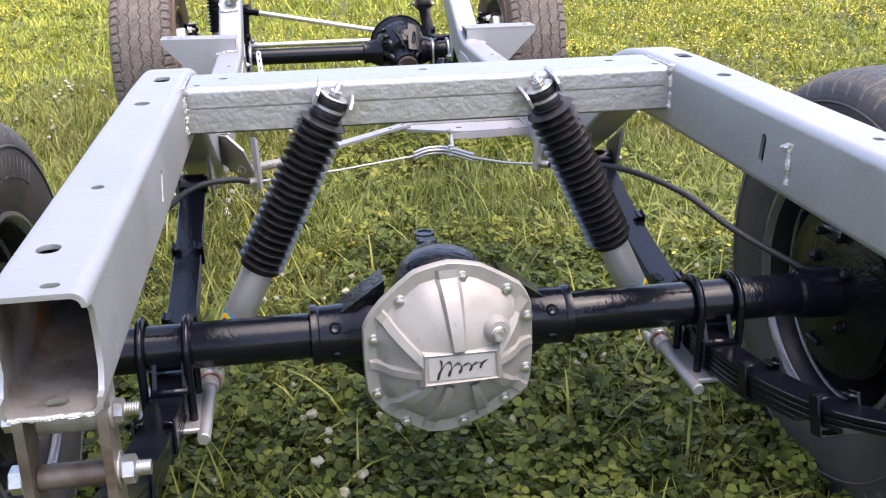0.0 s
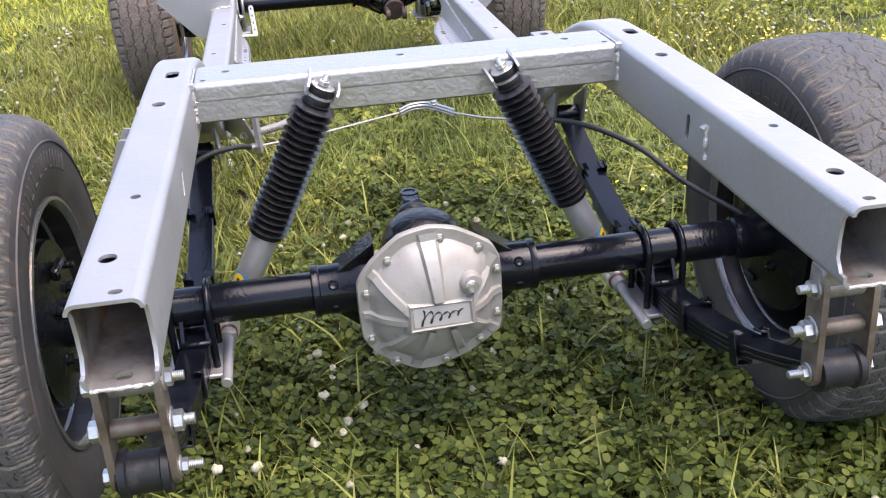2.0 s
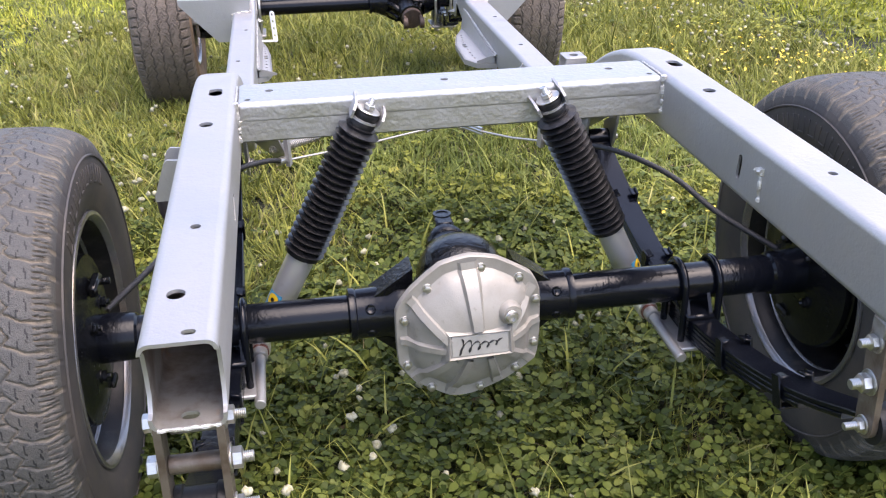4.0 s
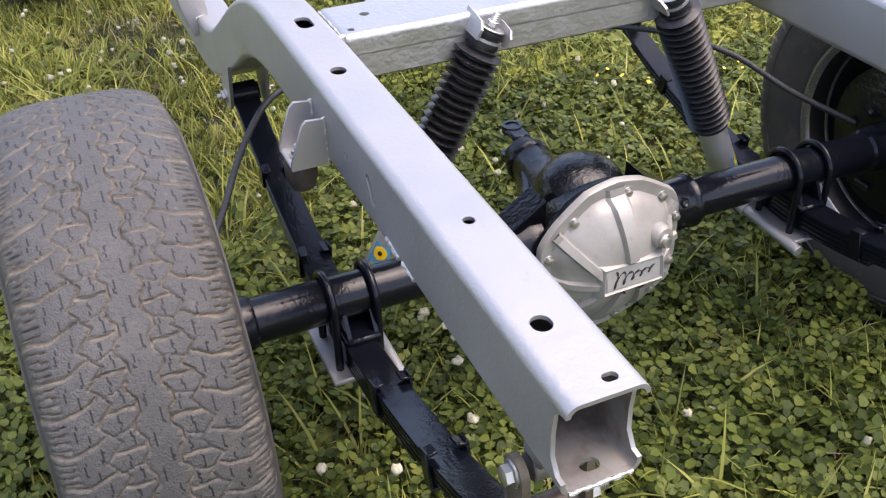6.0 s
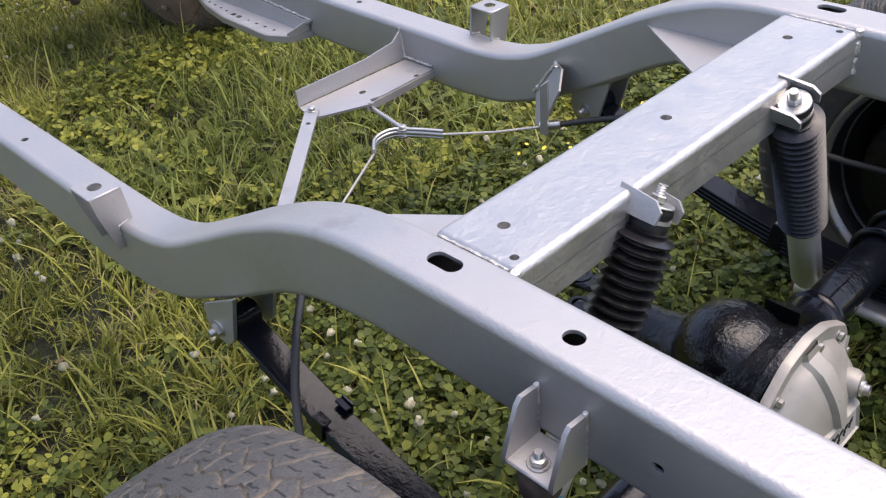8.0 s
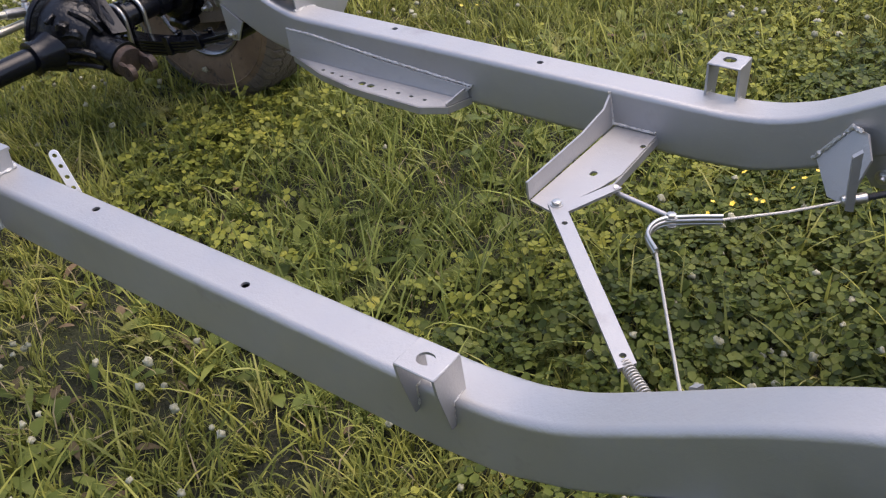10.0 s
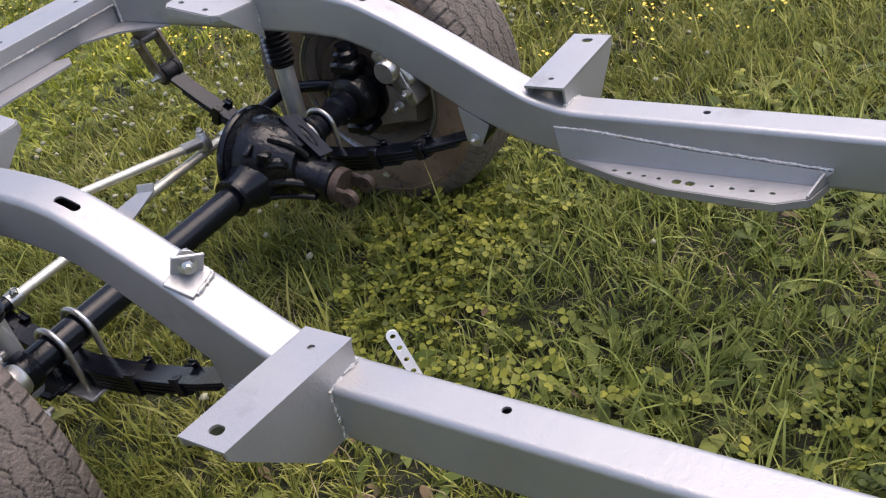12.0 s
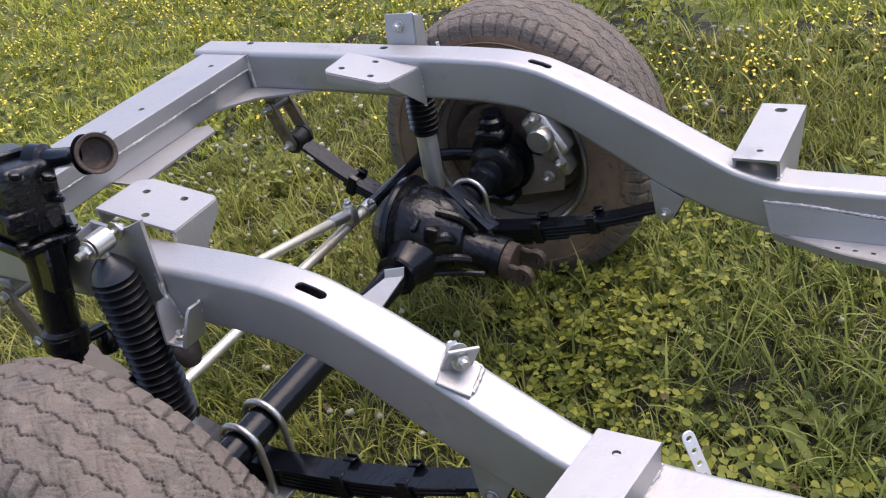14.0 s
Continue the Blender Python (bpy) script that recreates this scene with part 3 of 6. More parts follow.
        part("tower_bolt", bolt((0.447, 2.655, 0.694), (-1, 0, 0.15), 0.010, 0.009, 0.006), ZINC, chassis)
    else:
        part("shock_tower", sheet([(-0.434, 2.556, 0.60), (-0.434, 2.645, 0.60), (-0.437, 2.654, 0.737), (-0.437, 2.600, 0.729), (-0.437, 2.575, 0.736), (-0.437, 2.540, 0.752)], 0.006), SILVER, chassis)
        for y0, y1 in ((2.645, 2.649),):
            part("shock_tower_wing", sheet([(-0.434, y0, 0.60), (-0.434, y0 + 0.008, 0.736), (-0.466, y1 + 0.008, 0.728), (-0.455, y1, 0.605)], 0.005), SILVER, chassis)
    part("weld_bead", weld([(s * 0.434, 2.557, 0.665), (s * 0.437, 2.553, 0.605)], 0.0045, 47), WELD, chassis)
    part("weld_bead", weld([(s * RAIL_X - 0.030, -0.6305, 0.550), (s * RAIL_X + 0.030, -0.6305, 0.550)], 0.0022, 58), WELD, chassis)
# slit welds and scars on the right rail's inner face
part("weld_scar", join(weld([(0.355, -0.262, 0.612), (0.355, -0.285, 0.614)], 0.006, 51), weld([(0.355, -0.276, 0.612), (0.355, -0.279, 0.57)], 0.0035, 52)), WELD, chassis)
part("weld_scar", join(weld([(-0.430, -0.255, 0.563), (-0.430, -0.29, 0.558)], 0.0028, 53), weld([(-0.430, -0.30, 0.560), (-0.430, -0.33, 0.557)], 0.0024, 54)), WELD, chassis)
# clip bracket with a bolt on the left rail's ramp
up = Vector((0, -(rail_top(2.11) - rail_top(2.08)) / 0.03, 1)).normalized()
ramp = Matrix(((1, 0, 0, 0), (0, up.z, up.y, 0), (0, -up.y, up.z, 0), (0, 0, 0, 1)))
base_c = Vector((-0.398, 2.086, rail_top(2.086) + 0.003))
part("clip_base", box(base_c, (0.058, 0.050, 0.006), 0.0015, ramp @ pose(0, 0, 0, 0, 0, 12)), SILVER, chassis)
part("clip_plate", box(base_c + up * 0.020 + Vector((0.008, 0.008, 0.004)), (0.048, 0.006, 0.040), 0.0015, ramp @ pose(0, 0, 0, 0, 0, -38)), SILVER, chassis)
ca = Vector((-0.62, -0.75, 0.15)).normalized()
part("clip_bolt", join(bolt(base_c + up * 0.020 + Vector((0.006, 0.005, 0.004)), ca, 0.011, 0.010, 0.008), bolt(base_c + up * 0.022 + Vector((0.011, 0.012, 0.006)), -ca, 0.012, 0.020, 0.012)), ZINC, chassis)
part("weld_bead", weld([base_c + Vector((-0.012, -0.026, -0.013)), base_c + Vector((0.032, -0.018, -0.010)), base_c + Vector((0.028, 0.026, 0.013))], 0.004, 55), WELD, chassis)
# small ear inside the left rail
part("rail_ear", sheet([(-0.357, 2.258, 0.606), (-0.357, 2.224, 0.594), (-0.310, 2.206, 0.622), (-0.322, 2.230, 0.624)], 0.004), SILVER, chassis)
part("rail_ear_lip", sheet([(-0.310, 2.206, 0.622), (-0.322, 2.230, 0.624), (-0.318, 2.230, 0.636), (-0.306, 2.205, 0.636)], 0.003), SILVER, chassis)
# drilled white strap standing on the left shelf
su = Vector((-0.06, 0.26, 1)).normalized()
sv = Vector((0.75, -0.65, 0)).normalized()
sv = (sv - su * sv.dot(su)).normalized()
outline = [(0.009 * math.cos(a), 0.009 * math.sin(a) + 0.088) for a in [math.pi * k / 8 for k in range(9)]] + [(-0.009, 0), (0.009, 0)]
foot_at = Vector((-0.298, 1.792, 0.3405))
strap_bm = join(plate(outline, foot_at, sv, su, 0.003, 0), sheet([foot_at + Vector(v) for v in ((0.006, -0.008, 0), (0.006, 0.010, 0), (-0.052, 0.018, 0), (-0.052, 0.0, 0))], 0.003, 0))
st_ob = part("drilled_strap", strap_bm, WHITE, chassis, "white drilled steel strap")
cut(st_ob, [oval(foot_at + su * h, 0.009, 0.009, 0.02, sv, sv.cross(su)) for h in (0.018, 0.041, 0.064, 0.086)])

# ---- parking brake linkage ----
shelf = thing("brake_lever_bracket", (0.2, 0.99, 0.335), "silver angle bracket welded to the rail for the brake lever", "bracket")
bp = part("base", sheet([(0.357, 1.03, 0.352), (0.068, 1.036, 0.352), (0.056, 0.99, 0.352), (0.158, 0.953, 0.352), (0.21, 0.942, 0.352), (0.357, 0.948, 0.352)], 0.004), SILVER, shelf)
cut(bp, [oval((0.19, 0.985, 0.352), 0.016, 0.013, 0.02, (1, 0, 0), (0, 0, 1)), oval((0.31, 0.952, 0.352), 0.012, 0.01, 0.02, (1, 0, 0), (0, 0, 1))])
part("flange", sheet([(0.357, 1.036, 0.354), (0.068, 1.040, 0.354), (0.070, 1.044, 0.386), (0.25, 1.042, 0.388), (0.33, 1.04, 0.398), (0.357, 1.04, 0.418)], 0.004), SILVER, shelf)
part("lip", sheet([(0.357, 0.948, 0.350), (0.21, 0.942, 0.350), (0.158, 0.953, 0.350), (0.158, 0.951, 0.336), (0.21, 0.940, 0.336), (0.357, 0.946, 0.336)], 0.004, 0), SILVER, shelf)
part("weld_bead", weld([(0.355, 1.044, 0.42), (0.355, 1.035, 0.358), (0.355, 0.95, 0.358)], 0.003, 61), WELD, shelf)
lever = thing("brake_lever", (0.055, 0.97, 0.355), "silver flat brake lever with return spring beside the bracket", "lever")
pv, tip = Vector((0.056, 0.978, 0.368)), Vector((-0.222, 0.709, 0.372))
d = (tip - pv).normalized()
n2 = d.cross(Vector((0, 0, 1))).normalized()
lv = part("arm", plate([(-0.015, -0.008), (-0.008, -0.013), (0.39, -0.013), (0.395, 0.013), (-0.008, 0.013), (-0.015, 0.008)], pv, d, n2, 0.006), SILVER, lever)
cut(lv, [oval(pv + d * k, 0.010, 0.010, 0.03, d, (0, 0, 1)) for k in (0.055, 0.372)])
part("pivot", bolt(pv + Vector((0, 0, 0.003)), (0, 0, 1), 0.008, 0.006), ZINC, lever)
part("short_arm", sheet([(0.05, 0.985, 0.361), (0.165, 0.933, 0.361), (0.160, 0.915, 0.361), (0.046, 0.962, 0.361)], 0.005), SILVER, lever)
part("pull_rod", tube([(0.155, 0.923, 0.366), (0.160, 0.925, 0.350), (0.152, 0.86, 0.346), (0.146, 0.812, 0.342)], 0.0045), SILVER, lever)
coil = []
c0, c1 = tip + d * -0.008 + Vector((0, 0, -0.004)), Vector((-0.318, 0.598, 0.385))
e1 = (c1 - c0).normalized()
e2 = e1.orthogonal().normalized()
e3 = e1.cross(e2)
for i in range(26 * 10 + 1):
    a = 2 * math.pi * i / 10
    coil.append(c0.lerp(c1, i / 260) + 0.008 * (e2 * math.cos(a) + e3 * math.sin(a)))
part("return_spring", tube(coil, 0.0017, 5), WIRE, lever)
eq = thing("cable_equaliser", (0.147, 0.813, 0.33), "zinc-plated curved brake cable equaliser on its wire rope", "cable equaliser")
arc = curve_pts([(0.053, 0.800, 0.338), (0.088, 0.832, 0.339), (0.128, 0.830, 0.340), (0.158, 0.792, 0.340), (0.183, 0.748, 0.340)], 6)
part("yoke", join(tube([p + Vector((0, 0, 0.007)) for p in arc], 0.0035), tube([p + Vector((0, 0, -0.007)) for p in arc], 0.0035), tube(arc, 0.005)), ZINC, eq)
part("bolt", join(bolt((0.143, 0.818, 0.346), (0, 0, 1), 0.008, 0.006), bolt((0.143, 0.818, 0.334), (0, 0, -1), 0.008, 0.006)), ZINC, eq)
for s, a in ((1, (0.183, 0.748, 0.340)), (-1, (0.053, 0.800, 0.338))):
    cb = thing("brake_cable", (s * 0.30, 0.58, 0.35), "parking brake cable in a black braided sheath", "cable", "parking brake cables")
    g = Vector((s * 0.295, 0.588, 0.362))
    part("wire_rope", tube([a, Vector(a).lerp(g, 0.5) + Vector((0, 0, -0.004)), g], 0.0026, 8), WIRE, cb)
    if s > 0:
        run = [g, (0.34, 0.50, 0.385), (0.40, 0.38, 0.402), (0.47, 0.27, 0.385), (0.525, 0.17, 0.345), (0.61, 0.08, 0.30)]
    else:
        run = [g, (-0.335, 0.51, 0.392), (-0.40, 0.435, 0.40), (-0.465, 0.36, 0.362), (-0.53, 0.25, 0.318), (-0.61, 0.09, 0.30)]
    pts = curve_pts(run, 26)
    part("sheath", tube(pts, [0.0062 if i % 2 else 0.0052 for i in range(len(pts))], 9), CABLE, cb)
    part("ferrule", cyl(g - Vector((s * 0.010, -0.012, 0)), g + Vector((s * 0.012, -0.02, 0.005)), 0.009, 12), ZINC, cb)


# ---- rear axle ----
AZ = 0.297
axle = thing("rear_axle", (0, 0, AZ - 0.034), "glossy black rear axle slung on leaf springs", "axle")
for s in (-1, 1):
    part("axle_tube", join(lathe([(0.0335, 0.10), (0.0335, 0.545), (0.038, 0.549), (0.0395, 0.56), (0.041, 0.61)], (0, 0, AZ), (s, 0, 0), 36)), BLACK, axle)
    part("tube_collar", lathe([(0.030, 0.090), (0.052, 0.092), (0.053, 0.112), (0.0445, 0.128), (0.0425, 0.180), (0.045, 0.183), (0.045, 0.192), (0.033, 0.195)], (-0.012, 0, AZ), (s, 0, 0), 36), BLACK, axle)
    for a in (35, -25):
        o = Vector((-0.012 + s * 0.158, -0.043 * math.cos(radians(a)), AZ + 0.043 * math.sin(radians(a))))
        part("plug_weld", lathe([(0.008, -0.004), (0.009, 0.0), (0.007, 0.002), (0.005, 0.0005), (0, 0)], o, (0, -math.cos(radians(a)), math.sin(radians(a))), 16), BLACK, axle)
    part("casting_web", join(sheet([(-0.012 + s * 0.085, 0.005, AZ + 0.085), (-0.012 + s * 0.155, 0.005, AZ + 0.036), (-0.012 + s * 0.155, 0.005, AZ - 0.036), (-0.012 + s * 0.085, 0.005, AZ - 0.095)], 0.05, 0.004)), BLACK_ROUGH, axle)
    part("brake_backing_plate", lathe([(0.036, 0.0), (0.10, 0.002), (0.125, 0.012), (0.138, 0.012), (0.140, 0.020), (0.132, 0.024), (0.04, 0.022)], (s * 0.606, 0, AZ), (s, 0, 0), 48), BLACK_ROUGH, axle)
    for k in range(4):
        g = radians(45 + 90 * k)
        part("backing_plate_bolt", bolt((s * 0.607, 0.062 * math.cos(g), AZ + 0.062 * math.sin(g)), (-s, 0, 0), 0.009, 0.008, 0.006), BLACK_ROUGH, axle)
    part("wheel_cylinder", join(box((s * 0.600, 0.0, AZ + 0.098), (0.016, 0.055, 0.020), 0.004), cyl((s * 0.604, 0.012, AZ + 0.098), (s * 0.578, 0.012, AZ + 0.098), 0.006)), BLACK_ROUGH, axle)
    part("adjuster_plug", box((s * 0.606, 0.03, AZ - 0.10), (0.008, 0.034, 0.014), 0.003), BUSH, axle)
    part("brake_drum", lathe([(0.138, 0.022), (0.143, 0.026), (0.143, 0.065), (0.135, 0.074), (0.06, 0.078), (0.05, 0.10), (0, 0.10)], (s * 0.606, 0, AZ), (s, 0, 0), 48), BLACK_ROUGH, axle)
    part("spring_perch", join(box((s * 0.404, 0, AZ - 0.044), (0.052, 0.115, 0.010), 0.003), *[sheet([(s * 0.404 + dx, -0.052, AZ - 0.042), (s * 0.404 + dx, 0.052, AZ - 0.042), (s * 0.404 + dx, 0.030, AZ - 0.006), (s * 0.404 + dx, -0.030, AZ - 0.006)], 0.006) for dx in (-0.02, 0.02)]), BLACK, axle)
CX, CZ = -0.012, 0.293
hs = Vector((0.035, 1, 0.03)).normalized()
part("housing", join(
    lathe([(0.110, -0.062), (0.119, -0.058), (0.119, -0.046), (0.104, -0.040), (0.097, 0.0), (0.084, 0.04), (0.066, 0.08), (0.050, 0.115), (0.040, 0.15), (0.037, 0.205), (0.041, 0.210), (0.041, 0.220), (0.03, 0.224)], (CX + 0.006, 0, CZ + 0.004), hs, 40),
    lathe([(0.0, 0.102), (0.022, 0.1005), (0.042, 0.094), (0.058, 0.082), (0.069, 0.063), (0.076, 0.040), (0.079, 0.010), (0.079, -0.05)], (CX + 0.004, 0.028, CZ + 0.012), (0, 0, 1), 36),
    box((CX + 0.06, 0.10, CZ - 0.005), (0.02, 0.16, 0.05), 0.006, pose(0, 0, 0, 0, 0, 22)), box((CX - 0.05, 0.10, CZ), (0.02, 0.16, 0.05), 0.006, pose(0, 0, 0, 0, 0, -22))), BLACK_ROUGH, axle)
yo = Vector((CX + 0.006, 0, CZ + 0.004)) + hs * 0.224
part("pinion_yoke", join(cyl(yo, yo + hs * 0.02, 0.034, 24), *[box(yo + hs * 0.045 + Vector((0, 0, dz)), (0.034, 0.055, 0.012), 0.004) for dz in (-0.028, 0.028)], *[pipe(yo + hs * 0.062 + Vector((0, 0, dz - 0.007)), yo + hs * 0.062 + Vector((0, 0, dz + 0.007)), 0.018, 0.006, 20) for dz in (-0.028, 0.028)]), BLACK_ROUGH, axle)

# cast cover: a ribbed dome on a ten-bolt flange
COVER = [(0.000, 0.116), (0.040, 0.109), (0.090, 0.080), (0.104, 0.052), (0.106, -0.020), (0.100, -0.066), (0.054, -0.098), (0.004, -0.117),
         (-0.030, -0.117), (-0.082, -0.086), (-0.106, -0.050), (-0.108, 0.036), (-0.086, 0.070), (-0.043, 0.106)]
K = 1.13
ring = [Vector((a * K, b * K, 0)) for a, b in COVER]
rim_pts = []
for i in range(len(ring)):
    p0, p1, p2, p3 = ring[i - 1], ring[i], ring[(i + 1) % len(ring)], ring[(i + 2) % len(ring)]
    for k in range(6):
        t = k / 6
        q = 0.5 * ((2 * p1) + (p2 - p0) * t + (2 * p0 - 5 * p1 + 4 * p2 - p3) * t * t + (3 * p1 - p0 - 3 * p2 + p3) * t ** 3)
        rim_pts.append((p1.lerp(p2, t) * 0.55 + q * 0.45))


def dome(f):
    """How far the cover stands out at a share f of the way to its edge."""
    if f > 0.84:
        return 0.012
    if f > 0.76:
        t = (0.84 - f) / 0.08
        return 0.012 + 0.016 * t
    return 0.028 + 0.034 * (1 - (f / 0.76) ** 2.2)


CY = -0.062


def cover_at(a, b, lift=0.0):
    """A point of the cover's face from its own flat coordinates."""
    best = max((a * p.x + b * p.y) / p.length_squared for p in rim_pts)
    return Vector((CX + a, CY - dome(min(best, 1.0)) - lift, CZ + b))


bm = bmesh.new()
steps = [1.0, 0.985, 0.92, 0.85, 0.83, 0.80, 0.77, 0.74, 0.66, 0.56, 0.45, 0.33, 0.2, 0.1]
rows = [[bm.verts.new((CX + p.x, CY, CZ + p.y)) for p in rim_pts]]
for f in steps:
    h = dome(f) - (0.003 if f == 1.0 else 0)
    rows.append([bm.verts.new((CX + p.x * f, CY - h, CZ + p.y * f)) for p in rim_pts])
for a, b in zip(rows, rows[1:]):
    for j in range(len(rim_pts)):
        bm.faces.new((a[j], a[(j + 1) % len(rim_pts)], b[(j + 1) % len(rim_pts)], b[j]))
bm.faces.new(rows[-1])
cover_bm = bm
rib_meshes = []
ribs = [((-0.003, 0.108), (0.004, 0.020), 0.0135, 0.008), ((-0.088, 0.056), (-0.036, 0.002), 0.007, 0.006), ((-0.102, -0.012), (-0.040, -0.012), 0.006, 0.005),
        ((-0.083, -0.080), (-0.030, -0.026), 0.009, 0.006), ((-0.030, -0.108), (-0.008, -0.028), 0.008, 0.005), ((0.042, -0.096), (0.022, -0.028), 0.008, 0.005),
        ((0.094, -0.064), (0.048, -0.024), 0.008, 0.006), ((0.104, 0.004), (0.054, -0.006), 0.006, 0.005), ((0.094, 0.062), (0.048, 0.002), 0.007, 0.005)]
for (a0, b0), (a1, b1), w0, w1 in ribs:
    a0, b0, a1, b1, w0, w1 = a0 * K, b0 * K, a1 * K, b1 * K, w0 * K, w1 * K
    rb = bmesh.new()
    side = Vector((b1 - b0, -(a1 - a0))).normalized()
    prev = None
    for k in range(9):
        t = k / 8
        a, b, w = a0 + (a1 - a0) * t, b0 + (b1 - b0) * t, w0 + (w1 - w0) * t
        c = cover_at(a, b)
        h = 0.0085 * (0.5 + 0.5 * min(1, 4 * t))
        row = []
        for o, lift in ((-1.25, -0.002), (-0.8, h), (0.8, h), (1.25, -0.002)):
            row.append(rb.verts.new((c.x + side.x * w * o, c.y - lift, c.z + side.y * w * o)))
        if prev:
            for j in range(3):
                rb.faces.new((prev[j], prev[j + 1], row[j + 1], row[j]))
        prev = row
    rib_meshes.append(rb)
cover = part("cover", cover_bm, ALU, axle, "sand-cast aluminium cover with cooling ribs", 35)
for rb in rib_meshes:
    part("rib", rb, ALU, cover, "", 35)
part("filler_boss", lathe([(0.019, 0), (0.019, 0.012), (0.015, 0.020), (0, 0.020)], cover_at(0.058, 0.041, -0.006), (0.12, -1, 0.1), 24), ALU, cover)
for a, b in ((0.016, 0.096), (0.072, 0.075), (0.098, 0.036), (0.097, -0.036), (0.070, -0.077), (0.016, -0.104), (-0.058, -0.097), (-0.093, -0.054), (-0.095, 0.021), (-0.061, 0.070)):
    part("cover_bolt", bolt((CX + a * K, CY - 0.011, CZ + b * K), (0, -1, 0), 0.0062, 0.0065), ZINC, cover)
pl = cover_at(0.058, 0.041, 0.014)
part("filler_plug", join(cyl(pl, pl + Vector((0.0008, -0.006, 0.0006)), 0.011, 24), pipe(pl + Vector((0, -0.005, 0)), pl + Vector((0.001, -0.012, 0.001)), 0.0075, 0.003, 20)), ZINC, cover)
part("small_plug", cyl((CX + 0.081, CY - 0.012, CZ - 0.029), (CX + 0.081, CY - 0.026, CZ - 0.029), 0.0065, 16), PLATE, cover)
pc = Vector((CX + 0.007, CY - 0.0640, CZ - 0.004))
tilt = pose(0, 0, 0, -8)
fr = bmesh.new()
tiers = [[fr.verts.new(pc + tilt @ Vector((a, b, c))) for a, c in ((-w, -h), (w, -h * 0.86), (w * 0.97, h), (-w * 0.97, h))] for w, h, b in ((0.062, 0.030, 0.020), (0.053, 0.0228, -0.002), (0.051, 0.0210, -0.0038), (0.0482, 0.0186, 0.0))]
for lo_t, hi_t in zip(tiers, tiers[1:]):
    for k in range(4):
        fr.faces.new((lo_t[k], lo_t[(k + 1) % 4], hi_t[(k + 1) % 4], hi_t[k]))
fr.faces.new(tiers[-1])
part("plate_frame", fr, ALU, cover)
np_ob = part("name_plate", box(pc + tilt @ Vector((0, -0.0005, 0.0008)), (0.092, 0.002, 0.034), 0.0008, tilt), PLATE, cover, "pale name plate with a black flourish")
loops = []
for k in range(61):
    q = k / 60
    tall = 0.0105 * (1 - q) ** 2 + 0.0042
    loops.append((-0.036 + 0.071 * q + 0.0035 * math.sin(31.4 * q) + 0.42 * tall * math.cos(31.4 * q), tall * math.cos(31.4 * q) - 0.001 + 0.006 * q * q * q))
part("flourish", tube([pc + tilt @ Vector((p.x, -0.0021, p.y)) for p in curve_pts([(x, z, 0) for x, z in loops], 3)], [0.0011 + 0.0006 * math.sin(0.55 * k) for k in range(181)], 6), INK, np_ob, "black painted flourish")


